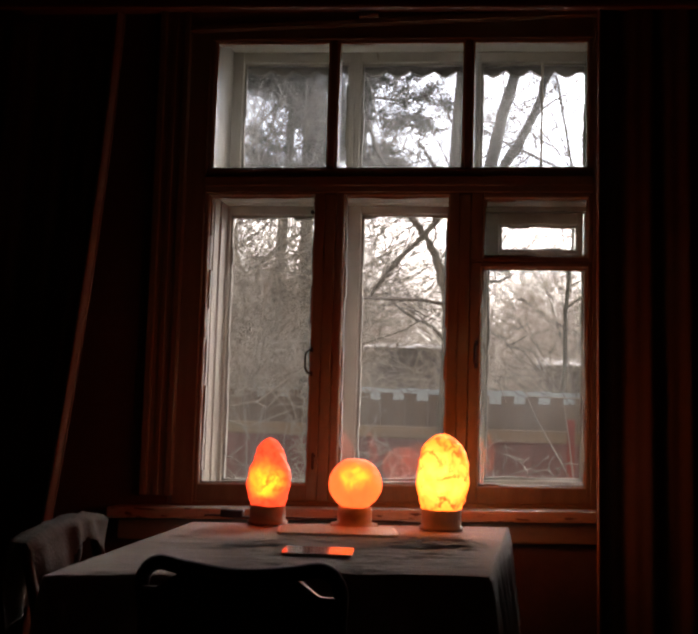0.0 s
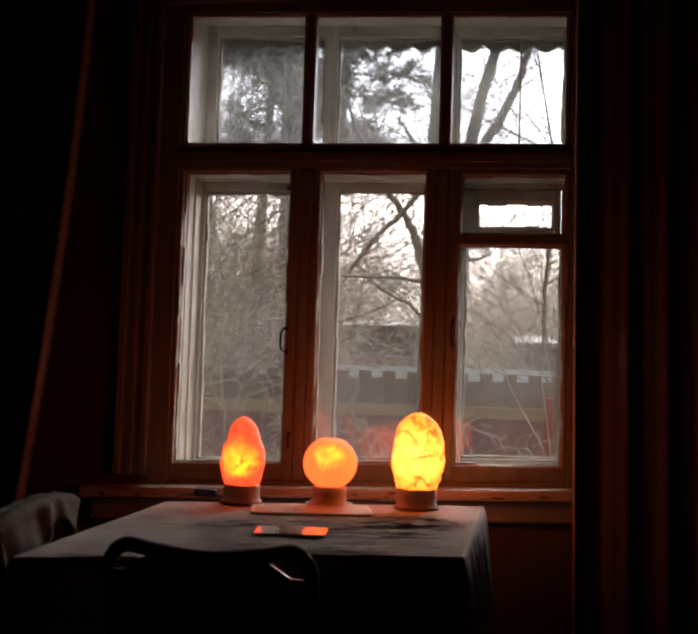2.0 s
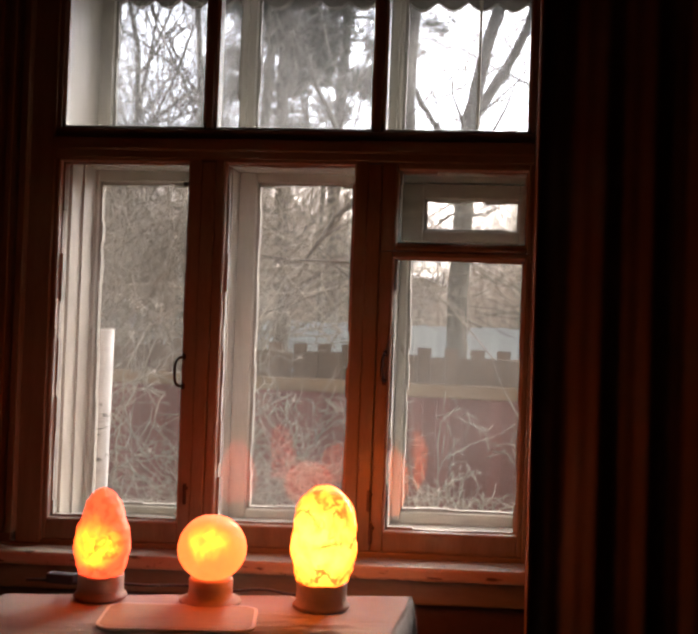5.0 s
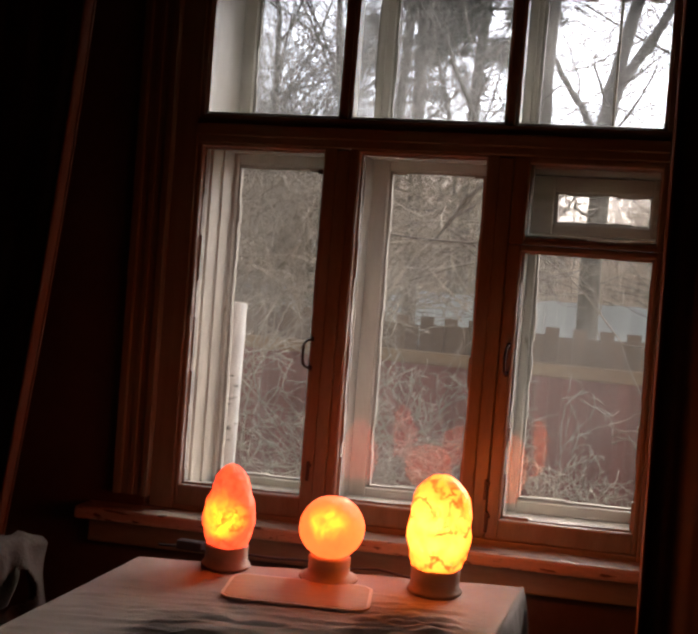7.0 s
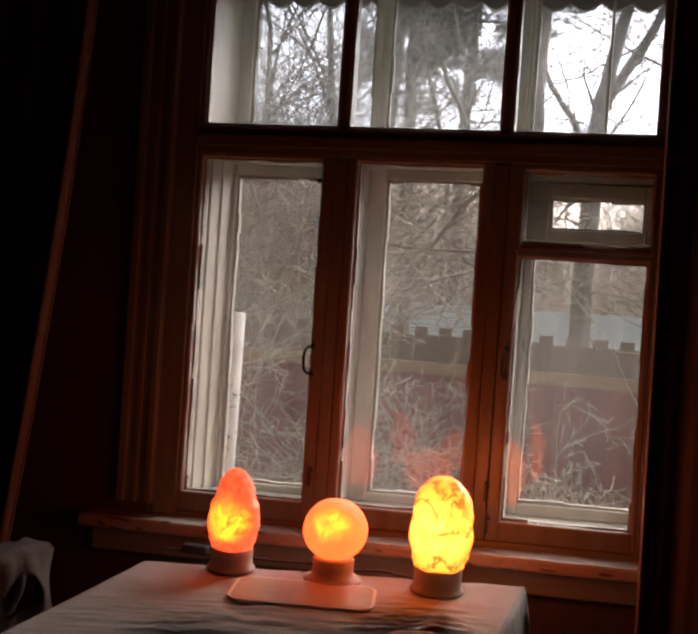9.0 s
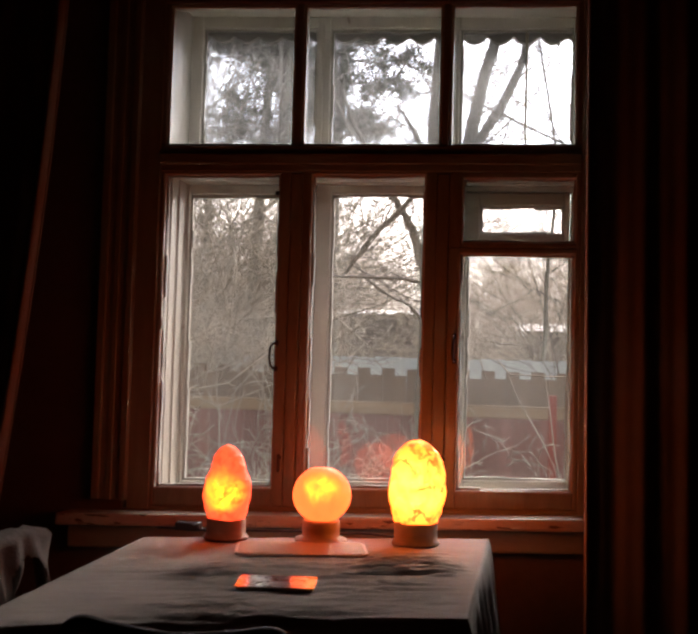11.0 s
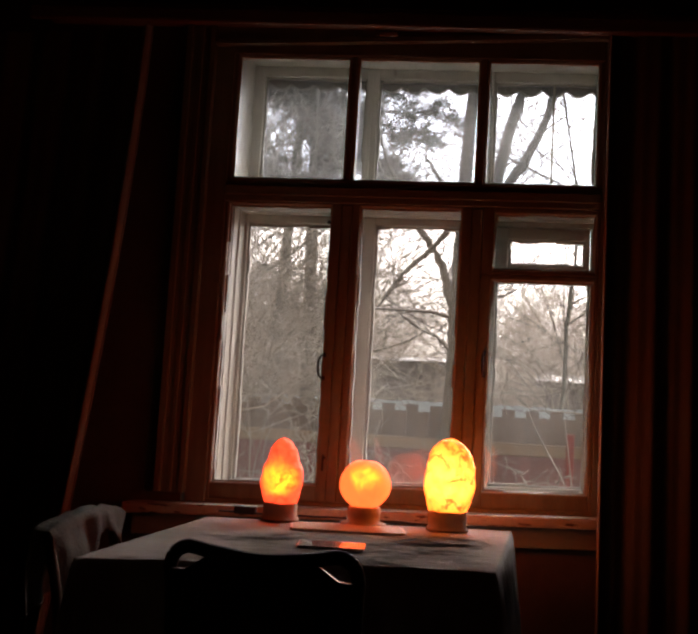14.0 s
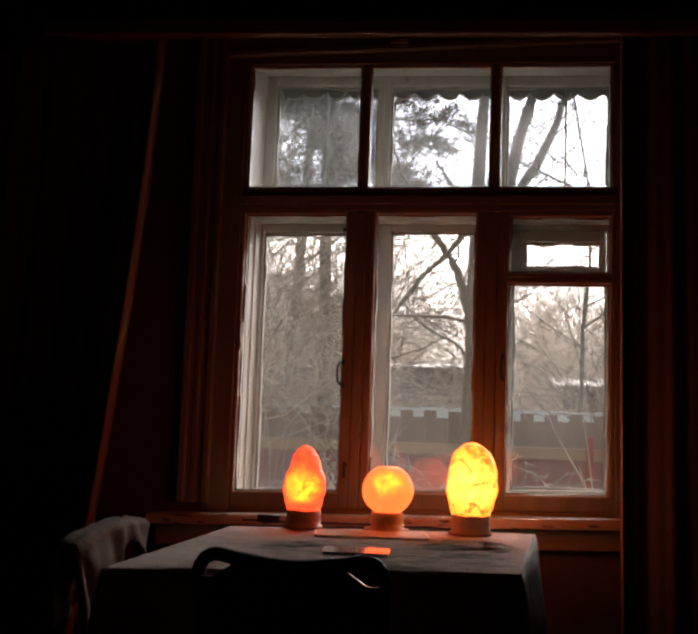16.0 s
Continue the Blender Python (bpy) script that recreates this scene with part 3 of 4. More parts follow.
lo = [bm.verts.new(on_table(u, v) - mid + Vector((0, 0, 0.705))) for u, v in ((0.012, 0.01), (0.988, 0.01), (0.988, 0.99), (0.012, 0.99))]
hi = [bm.verts.new(v.co + Vector((0, 0, 0.03))) for v in lo]
bm.faces.new(lo), bm.faces.new(hi[::-1])
for i in range(4):
    bm.faces.new((lo[i], hi[i], hi[(i + 1) % 4], lo[(i + 1) % 4]))
part("tabletop", bm, DARKWOOD, table)
for u, v in ((0.07, 0.06), (0.93, 0.06), (0.93, 0.94), (0.07, 0.94)):
    p = on_table(u, v) - mid
    leg = part("leg", boxes((-0.03, 0.03, -0.03, 0.03, 0, 0.704), bevel=0.006), DARKWOOD, table)
    leg.location = p
bm = bmesh.new()
for (u0, v0), (u1, v1) in (((0.07, 0.06), (0.93, 0.06)), ((0.93, 0.06), (0.93, 0.94)), ((0.93, 0.94), (0.07, 0.94)), ((0.07, 0.94), (0.07, 0.06))):
    a, b = on_table(u0, v0) - mid, on_table(u1, v1) - mid
    n = (b - a).cross(Vector((0, 0, 1))).normalized() * 0.01
    q = [a + n, a - n, b - n, b + n]
    lo = [bm.verts.new(p + Vector((0, 0, 0.62))) for p in q]
    hi = [bm.verts.new(p + Vector((0, 0, 0.703))) for p in q]
    bm.faces.new(lo), bm.faces.new(hi[::-1])
    for i in range(4):
        bm.faces.new((lo[i], hi[i], hi[(i + 1) % 4], lo[(i + 1) % 4]))
part("apron", bm, DARKWOOD, table)


def cloth_height(u, v):
    """Creases across the cloth, mostly running along the table's width."""
    p = Vector((u * 3.0 + 0.6 * math.sin(v * 9), v * 30, 1.7))
    c = noise.fractal(p, 1.0, 2.0, 4)
    q = noise.noise(Vector((u * 3.1, v * 3.3, 8.2)))
    crease = max(0.0, 0.35 - abs(c)) * 0.042 * (0.2 + max(0, q + 0.3)) * min(1, max(0, v - 0.12) * 3) * min(1, u * 9, (1 - u) * 9)
    return 0.003 + crease + 0.0015 * noise.noise(Vector((u * 14, v * 14, 3)))


cloth = thing("tablecloth", "creased beige linen tablecloth hanging over the table edges", "tablecloth", (mid.x, mid.y, TZ))
bm = bmesh.new()
NU, NV, DROP, ND = 110, 150, 0.26, 18
top = [[bm.verts.new(on_table(i / NU, j / NV) - mid + Vector((0, 0, cloth_height(i / NU, j / NV) - 0.006))) for i in range(NU + 1)] for j in range(NV + 1)]
for j in range(NV):
    for i in range(NU):
        bm.faces.new((top[j][i], top[j + 1][i], top[j + 1][i + 1], top[j][i + 1]))
rim = [top[0][i] for i in range(NU + 1)] + [top[j][NU] for j in range(1, NV + 1)] + [top[NV][i] for i in range(NU - 1, -1, -1)] + [top[j][0] for j in range(NV - 1, 0, -1)]
loop, total = [rim], len(rim)
run = [0.0]
for a, b in zip(rim, rim[1:]):
    run.append(run[-1] + (b.co - a.co).length)
for d in range(1, ND + 1):
    f = d / ND
    ring = []
    for k, v in enumerate(rim):
        a, b = rim[k - 1].co, rim[(k + 1) % total].co
        n = (b - a).cross(Vector((0, 0, 1))).normalized() * -1
        wave = math.sin(run[k] * 38 + 1.2 * math.sin(run[k] * 9)) + 0.5 * math.sin(run[k] * 95 + 2)
        out = 0.004 * min(1, f * 6) + 0.003 + f * 0.024 * (wave * 0.75 + 0.8)
        hem = 0.02 * math.sin(run[k] * 7)
        ring.append(bm.verts.new(v.co + n * (out if d else 0) + Vector((0, 0, -(DROP + hem) * f - 0.004 * min(1, f * 8)))))
    loop.append(ring)
for r0, r1 in zip(loop, loop[1:]):
    for k in range(total):
        bm.faces.new((r0[k], r0[(k + 1) % total], r1[(k + 1) % total], r1[k]))
bmesh.ops.recalc_face_normals(bm, faces=bm.faces)
part("cloth", bm, CLOTH, cloth, "", True)

# ---- salt lamps ----
def rock(h, r, seed, shape, facets=0.0, sides=72, rings=60):
    """A lump of salt: rings of changing radius, pressed and knocked uneven."""
    bm, rows = bmesh.new(), []
    for j in range(rings + 1):
        v = j / rings
        rr = r * shape(v)
        row = []
        for i in range(sides):
            a = 2 * math.pi * i / sides
            d = Vector((math.cos(a), math.sin(a), (v - 0.5) * 2.4))
            k = 1 + facets * (noise.noise(d * 1.3 + Vector((seed, 0, 0))) * 0.9 + noise.noise(d * 3.1 + Vector((0, seed, 0))) * 0.35) + facets * 0.12 * noise.noise(d * 8 + Vector((0, 0, seed)))
            row.append(bm.verts.new((rr * k * math.cos(a), rr * k * math.sin(a), h * v + facets * 0.03 * noise.noise(d * 2 + Vector((seed, seed, 0))) * v)))
        rows.append(row)
    for a, b in zip(rows, rows[1:]):
        for i in range(sides):
            bm.faces.new((a[i], a[(i + 1) % sides], b[(i + 1) % sides], b[i]))
    bm.faces.new(rows[0][::-1]), bm.faces.new(rows[-1])
    return bm


def salt_lamp(label, x, y, base, body, mat, base_h, body_label):
    ob = thing("salt_lamp", label, "lamp", (x, y, TZ), "salt lamps on the table")
    part("base", lathe(base), TURNED, ob, "turned pale wooden base", True)
    s = part("salt_body", body, mat, ob, body_label, True)
    s.location = (0, 0, base_h - 0.002)
    return ob


def plain_base(r, h, flange):
    return [(r + flange, 0.0), (r + flange + 0.002, 0.003), (r + flange, 0.008), (r, 0.011), (r - 0.001, h * 0.6), (r, h - 0.004), (r - 0.004, h), (r * 0.6, h)]


def profile(v, rows):
    for (a, r), (b, s) in zip(rows, rows[1:]):
        if v <= b:
            t = (v - a) / (b - a)
            return r + (s - r) * t * t * (3 - 2 * t) if b - a > 0.1 else r + (s - r) * t
    return rows[-1][1]


def column(v):
    """Round foot, a belly low down and a narrower blunt top."""
    return profile(v, ((0, 0.79), (0.14, 0.93), (0.3, 1.0), (0.52, 0.94), (0.7, 0.76), (0.82, 0.62), (0.92, 0.44), (0.975, 0.26), (1, 0.06)))


def egg(v):
    return profile(v, ((0, 0.8), (0.12, 0.92), (0.38, 1.0), (0.6, 0.98), (0.76, 0.89), (0.86, 0.74), (0.94, 0.52), (0.98, 0.32), (1, 0.08)))


def ball(v):
    return max(0.1, math.sqrt(max(0.0, 1 - ((v - 0.5) / 0.53) ** 2)))


salt_lamp("tall red-orange rock salt lamp glowing on a wooden base", -0.229, -0.475, plain_base(0.048, 0.05, 0.005), rock(0.177, 0.058, 2.3, column, 0.11), LAMP_RED, 0.05, "glowing rough red-orange salt rock")
salt_lamp("orange salt ball lamp glowing on a flanged wooden base", 0.000, -0.445, plain_base(0.046, 0.052, 0.016), rock(0.128, 0.0705, 5.1, ball, 0.02), LAMP_BALL, 0.05, "glowing polished orange salt ball")
salt_lamp("golden veined rock salt lamp glowing on a wooden base", 0.226, -0.405, plain_base(0.053, 0.055, 0.004), rock(0.195, 0.0675, 7.7, egg, 0.14), LAMP_GOLD, 0.055, "glowing golden veined salt rock")

# cord, with its switch
cord = thing("lamp_cord", "thin black lamp cord with a switch on the tablecloth", "cable")
pipe("wire", curve_points([(-0.42, -0.43, 0.75), (-0.37, -0.42, 0.75), (-0.31, -0.425, 0.75), (-0.25, -0.40, 0.75), (-0.16, -0.39, 0.75), (-0.07, -0.365, 0.75), (-0.005, -0.385, 0.751)], 60), 0.003, CORD, cord)
pipe("wire", curve_points([(0.01, -0.385, 0.75), (0.08, -0.345, 0.75), (0.14, -0.36, 0.75), (0.19, -0.375, 0.75)], 40), 0.003, CORD, cord)
sw = part("switch", boxes((-0.032, 0.032, -0.014, 0.014, 0, 0.022), bevel=0.005), CORD, cord, "black in-line switch")
sw.location = (-0.345, -0.415, 0.745)

# board and booklet
def slab(w, d, h, corner, n=6):
    bm, pts = bmesh.new(), []
    for cx, cy, a0 in ((w / 2 - corner, d / 2 - corner, 0), (-w / 2 + corner, d / 2 - corner, 90), (-w / 2 + corner, -d / 2 + corner, 180), (w / 2 - corner, -d / 2 + corner, 270)):
        pts += [(cx + corner * math.cos(radians(a0 + 90 * k / n)), cy + corner * math.sin(radians(a0 + 90 * k / n))) for k in range(n + 1)]
    f = bm.faces.new([bm.verts.new((x, y, 0)) for x, y in pts])
    up = bmesh.ops.extrude_face_region(bm, geom=[f])
    bmesh.ops.translate(bm, verts=[g for g in up["geom"] if isinstance(g, bmesh.types.BMVert)], vec=(0, 0, h))
    bmesh.ops.recalc_face_normals(bm, faces=bm.faces)
    rim = [e for e in bm.edges if len(e.link_faces) == 2 and e.calc_face_angle(0) > 1.2 and (e.verts[0].co.z + e.verts[1].co.z) / 2 in (0, h)]
    bmesh.ops.bevel(bm, geom=rim, offset=h * 0.25, segments=2, affect="EDGES")
    return bm


board = thing("cutting_board", "thin pale wooden board with rounded corners on the tablecloth", "cutting board", (-0.018, -0.58, TZ - 0.002))
part("rim", slab(0.3, 0.172, 0.0075, 0.035), RIM, board, "pale worn edge")
c = part("plank", slab(0.286, 0.158, 0.001, 0.029), BOARD, board)
c.location = (0, 0, 0.0072)
board.rotation_euler = (0, 0, radians(13))
book = thing("booklet", "small glossy grey-covered booklet on the tablecloth", "booklet", (0.02, -0.97, TZ + 0.001))
part("pages", slab(0.144, 0.1, 0.006, 0.003, 2), PAGES, book)
c = part("cover", slab(0.15, 0.106, 0.0015, 0.004, 2), COVER, book, "glossy printed cover")
c.location = (0, 0, 0.0062)
book.rotation_euler = (0, 0, radians(8))

# ---- chairs ----
def bentwood_chair():
    ob = thing("dining_chair", "black bentwood dining chair drawn up to the table", "chair", (0.018, -1.52, 0))
    hoop = curve_points([(-0.165, 0.0, 0.0), (-0.168, 0.01, 0.45), (-0.170, -0.012, 0.70), (-0.172, -0.025, 0.770), (-0.145, -0.03, 0.799), (-0.09, -0.034, 0.794), (0.0, -0.036, 0.786), (0.09, -0.034, 0.794), (0.145, -0.03, 0.801), (0.172, -0.025, 0.772), (0.170, -0.012, 0.70), (0.168, 0.01, 0.45), (0.165, 0.0, 0.0)], 120)
    ob.scale = (0.95, 1, 1)
    pipe("back_frame", hoop, 0.0125, BLACKWOOD, ob, "", 12)
    bm = bmesh.new()
    g = []
    for s in (-0.006, 0.006):
        g.append([(bm.verts.new((0.166 * k / 20, -0.03 + s, 0.50)), bm.verts.new((0.166 * k / 20, -0.034 + s, 0.788 - 0.026 * min(1, max(0, abs(k / 20) - 0.6) / 0.25)))) for k in range(-20, 21)])
    for s in (0, 1):
        for a, b in zip(g[s], g[s][1:]):
            bm.faces.new((a[0], b[0], b[1], a[1]) if not s else (a[0], a[1], b[1], b[0]))
    for k in range(40):
        bm.faces.new((g[0][k][1], g[0][k + 1][1], g[1][k + 1][1], g[1][k][1]))
        bm.faces.new((g[1][k][0], g[1][k + 1][0], g[0][k + 1][0], g[0][k][0]))
    for k in (0, 40):
        bm.faces.new((g[0][k][0], g[0][k][1], g[1][k][1], g[1][k][0]))
    part("back_panel", bm, BLACKWOOD, ob)
    part("seat", lathe([(0.185, 0.425), (0.195, 0.435), (0.195, 0.45), (0.185, 0.458), (0.02, 0.452)], 40), BLACKWOOD, ob, "", True).location = (0, 0.19, 0)
    for x in (-0.15, 0.15):
        pipe("leg", [(x, 0.33, 0.0), (x * 0.93, 0.31, 0.43)], 0.014, BLACKWOOD, ob)
    ring = [(0.155 * math.cos(2 * math.pi * k / 32), 0.18 + 0.155 * math.sin(2 * math.pi * k / 32), 0.24) for k in range(33)]
    pipe("stretcher", ring, 0.008, BLACKWOOD, ob)
    return ob


bentwood_chair()


def side_chair():
    """A wooden chair beside the table, its back seen obliquely, with a throw over it."""
    ob = thing("dining_chair", "wooden dining chair with an open oval back beside the table", "chair", (-0.675, -0.68, 0))
    ob.rotation_euler = (0, 0, radians(-95))
    for x in (-0.155, 0.155):
        pipe("post", curve_points([(x, 0, 0), (x, 0.01, 0.43), (x * 1.02, -0.03, 0.66), (x * 0.95, -0.05, 0.702 - 0.1 * x)], 24), 0.013, DARKWOOD, ob)
        pipe("leg", [(x, 0.34, 0), (x, 0.33, 0.42)], 0.016, DARKWOOD, ob)
    part("seat", boxes((-0.19, 0.19, -0.01, 0.36, 0.42, 0.45), bevel=0.012), DARKWOOD, ob)
    pipe("top_rail", curve_points([(-0.14, -0.05, 0.715), (0, -0.06, 0.707), (0.14, -0.05, 0.69)], 20), 0.013, DARKWOOD, ob)
    return ob


side_chair()
throw = thing("throw", "pale knitted throw draped over a chair back", "blanket", (-0.675, -0.68, 0.466))
throw.rotation_euler = (0, 0, radians(-95))
bm = bmesh.new()
nu, nv = 60, 60
grid = []
for j in range(nv + 1):
    v = j / nv
    row = []
    for i in range(nu + 1):
        u = i / nu
        s = (v - 0.5) * 2
        x = -0.183 + (0.352 - 0.06 * max(0, abs(s) - 0.1)) * u
        arch = 0.02 * (1 - abs(2 * u - 1) ** 3)
        z = 0.278 - 0.036 * u + arch - (0.2 + 0.06 * u) * max(0, abs(s) - 0.1)
        y = -0.055 + 0.038 * max(-1, min(1, s * 6)) + 0.02 * s
        w = noise.noise(Vector((u * 5, v * 3, 2)))
        y += 0.034 * w * min(1, abs(s) * 3) * (1 if s > 0 else -1)
        y += 0.009 * math.sin(u * 19 + 3 * noise.noise(Vector((u * 2, v * 2, 7)))) * min(1, abs(s) * 2)
        z += 0.006 * noise.noise(Vector((u * 9, v * 9, 5))) + 0.0012 * math.sin(u * 120)
        row.append(bm.verts.new((x, y, z)))
    grid.append(row)
for j in range(nv):
    for i in range(nu):
        u, v = (i + 0.5) / nu, (j + 0.5) / nv
        hole = ((u - 0.36) / 0.17) ** 2 + ((abs(v - 0.5) - 0.29) / 0.1) ** 2 < 1 + 0.3 * noise.noise(Vector((u * 6, v * 6, 1)))
        if not hole:
            bm.faces.new((grid[j][i], grid[j][i + 1], grid[j + 1][i + 1], grid[j + 1][i]))
bmesh.ops.solidify(bm, geom=bm.faces[:], thickness=0.006)
part("cloth", bm, THROW, throw, "", True)
# ---- outside ----
GZ = -0.75
bm = bmesh.new()
n = 60
rows = []
for j in range(n + 1):
    y = 0.3 + 900 * (j / n) ** 3
    rows.append([bm.verts.new((x * (6 + y) / 6, y, GZ + 0.06 * noise.noise(Vector((x, y, 0)) * 0.7) + (0.0 if y < 20 else 0.02 * (y - 20) * 0.2))) for x in [-9 + 18 * i / n for i in range(n + 1)]])
for a, b in zip(rows, rows[1:]):
    for i in range(n):
        bm.faces.new((a[i], a[i + 1], b[i + 1], b[i]))
tagged(new("ground", mesh_of(bm, "ground", GROUND)), "bare brown autumn garden ground", "ground", kind="structure")
part("facade", boxes((WX0 - 0.1, OX0, 0.301, 0.312, GZ, WZ + 0.6), (OX1, WX1 + 0.1, 0.301, 0.312, GZ, WZ + 0.6), (OX0, OX1, 0.301, 0.312, GZ, OZ0), (OX0, OX1, 0.301, 0.312, OZ1, WZ + 0.6), bevel=0), FACADE, bpy.data.objects["wall_window"], "weathered brown facade boards")


def grow(rnd, store, pos, way, length, radius, level, top, upward, wild, sides, first=0.25, kids=None, thin=0.004):
    """A branch with its side branches. store: lists of vertices and faces, thick wood first."""
    steps = 7 if level == 0 else 5 if level < 3 else 3
    pts, radii, d, p = [pos.copy()], [radius], way.normalized(), pos.copy()
    for s in range(steps):
        d = (d + Vector((rnd.gauss(0, wild), rnd.gauss(0, wild), rnd.gauss(0, wild) + upward))).normalized()
        p = p + d * (length / steps)
        pts.append(p.copy())
        radii.append(max(thin, radius * (1 - 0.75 * (s + 1) / steps)))
    vs, fs = store[0 if level < 2 else 1]
    tube(vs, fs, pts, radii, max(3, sides - level))
    if level >= top:
        return
    count = (kids or (15, 10, 8, 5, 4))[min(level, 4)]
    for k in range(count):
        f = first + (1 - first) * (k + rnd.random()) / count
        i = min(int(f * steps), steps - 1)
        a = pts[i].lerp(pts[i + 1], f * steps - i)
        side = Vector((rnd.gauss(0, 1), rnd.gauss(0, 1), rnd.gauss(0, 0.5))).normalized()
        along = (pts[i + 1] - pts[i]).normalized()
        grow(rnd, store, a, along * rnd.uniform(0.5, 1.0) + side * rnd.uniform(0.6, 1.0), length * rnd.uniform(0.42, 0.68) * (1.1 - 0.4 * f), radius * (1 - 0.75 * f) * rnd.uniform(0.32, 0.52), level + 1, top, upward * 1.2, wild * 1.15, sides, 0.2, kids, thin)


def bare_tree(label, x, y, h, r, seed, lean=(0, 0), top=3, wild=0.14, limbs=(), group="", twig=BACKLIT_TWIG, bark=BARK, first=0.3, kids=None):
    rnd = random.Random(seed)
    ob = thing("tree", label, "tree", (x, y, GZ - 0.05), group)
    store = [([], []), ([], [])]
    grow(rnd, store, Vector((0, 0, 0)), Vector((lean[0], lean[1], 1)), h, r, 0, top, 0.03, wild * 0.5, 9, first, kids)
    for z, dx, dy, dz, ln, rr in limbs:
        grow(rnd, store, Vector((lean[0] * z, lean[1] * z, z)), Vector((dx, dy, dz)), ln, rr, 1, top, 0.04, wild, 8, 0.2, kids)
    pydata("trunk", *store[0], bark, ob)
    pydata("crown", *store[1], twig, ob, "bare twigs")
    return ob


def pine(label, x, y, h, r, seed, low=0.35, spread=0.2, group="", clumps=26):
    rnd = random.Random(seed)
    ob = thing("tree", label, "pine tree", (x, y, GZ - 0.05), group)
    vs, fs, nv, nf = [], [], [], []
    tube(vs, fs, [Vector((0.02 * h * math.sin(k * 0.7 + seed) * k / 9, 0, h * k / 9)) for k in range(10)], [r * (1 - 0.085 * k) for k in range(10)], 9)
    for k in range(34):
        f = low + (1 - low) * (k + rnd.random()) / 34
        a, ln = rnd.uniform(0, 6.283), h * spread * (1.25 - f) * rnd.uniform(0.7, 1.2)
        p0 = Vector((0.02 * h * math.sin(f * 6.3 + seed) * f, 0, h * f))
        pts = [p0 + Vector((math.cos(a) * ln * t, math.sin(a) * ln * t, ln * (0.12 * t - 0.35 * t * t + 0.3 * t ** 3))) + Vector((rnd.gauss(0, 0.03), rnd.gauss(0, 0.03), rnd.gauss(0, 0.03))) * ln * t for t in (0, 0.25, 0.5, 0.75, 1.0)]
        tube(vs, fs, pts, [r * 0.22, r * 0.17, r * 0.12, r * 0.07, r * 0.02], 5)
        for c in range(clumps // 2):
            t = rnd.uniform(0.35, 1.05)
            i = min(int(t * 4), 3)
            centre = pts[i].lerp(pts[i + 1], t * 4 - i) + Vector((rnd.gauss(0, 0.12), rnd.gauss(0, 0.12), rnd.gauss(0.03, 0.06))) * ln
            for q in range(26):
                d = Vector((rnd.gauss(0, 1), rnd.gauss(0, 1), rnd.gauss(0.3, 0.8))).normalized()
                u = d.cross(Vector((rnd.random(), rnd.random(), rnd.random()))).normalized() * 0.012
                o = centre + d * rnd.uniform(0, 0.06)
                b = len(nv)
                nv += [o - u, o + u, o + d * rnd.uniform(0.12, 0.22)]
                nf.append((b, b + 1, b + 2))
    pydata("trunk", vs, fs, BARK, ob)
    pydata("crown", nv, nf, NEEDLE, ob, "dark green pine needles", False)
    return ob


def thicket(label, x0, x1, y0, y1, count, h0, h1, seed, mat, r=0.006, spread=0.35, kids=(6, 4, 3), thin=0.003, wild=0.17, depth=2):
    """Bushes of thin bare stems that nobody could count."""
    rnd = random.Random(seed)
    store = [([], []), ([], [])]
    for _ in range(count):
        p = Vector((rnd.uniform(x0, x1), rnd.uniform(y0, y1), GZ - 0.03))
        way = Vector((rnd.gauss(0, spread), rnd.gauss(0, spread), 1))
        grow(rnd, store, p, way, rnd.uniform(h0, h1), r * rnd.uniform(0.6, 1.5), 0, depth, 0.0, wild, 5, 0.15, kids, thin)
    vs, fs = store[0]
    b = len(vs)
    vs += store[1][0]
    fs += [tuple(i + b for i in f) for f in store[1][1]]
    return tagged(pydata("shrubs", vs, fs, mat), label, "shrubs", kind="stuff")


# maroon fence with every other board shorter
FY = 5.4
fence = thing("fence", "maroon board fence with a stepped top edge", "fence", (0, FY, GZ))
meshes = {}
for hgt, key in ((1.168 - GZ, "tall"), (1.112 - GZ, "short")):
    meshes[key] = mesh_of(boxes((-0.053, 0.053, -0.011, 0.011, -0.05, hgt), bevel=0), "board", BROWNBOARD)
rnd = random.Random(4)
for i in range(90):
    ob = new("board", meshes["tall" if i % 2 else "short"])
    ob.parent = fence
    ob.location = (-6.117 + i * 0.1, (0.012 if i % 2 else -0.012) + rnd.uniform(-0.001, 0.001), rnd.uniform(-0.008, 0.008))
    ob.rotation_euler = (0, rnd.uniform(-0.004, 0.004), 0)
low_board = mesh_of(boxes((-0.0492, 0.0492, -0.011, 0.011, -0.05, 0.8 - GZ), bevel=0), "low_board", FENCE)
for i in range(90):
    ob = new("low_board", low_board)
    ob.parent = fence
    ob.location = (-6.16 + i * 0.1, -0.04 + rnd.uniform(-0.002, 0.002), 0)
for z in (0.8,):
    part("rail", boxes((-6.3, 2.9, -0.09, -0.025, z - GZ, z - GZ + 0.1), bevel=0.006), FENCERAIL, fence, "bleached wooden rail")
for x in (-5.0, -2.5, 0.0, 2.2):
    part("post", boxes((x - 0.05, x + 0.05, 0.026, 0.12, -0.1, 1.05 - GZ), bevel=0.006), FENCE, fence)
blue = thing("fence", "pale blue board fence farther off", "fence", (0, 14.0, GZ))
bm_board = mesh_of(boxes((-0.07, 0.07, -0.012, 0.012, -0.05, 1.37 - GZ), bevel=0), "board", BLUEFENCE)
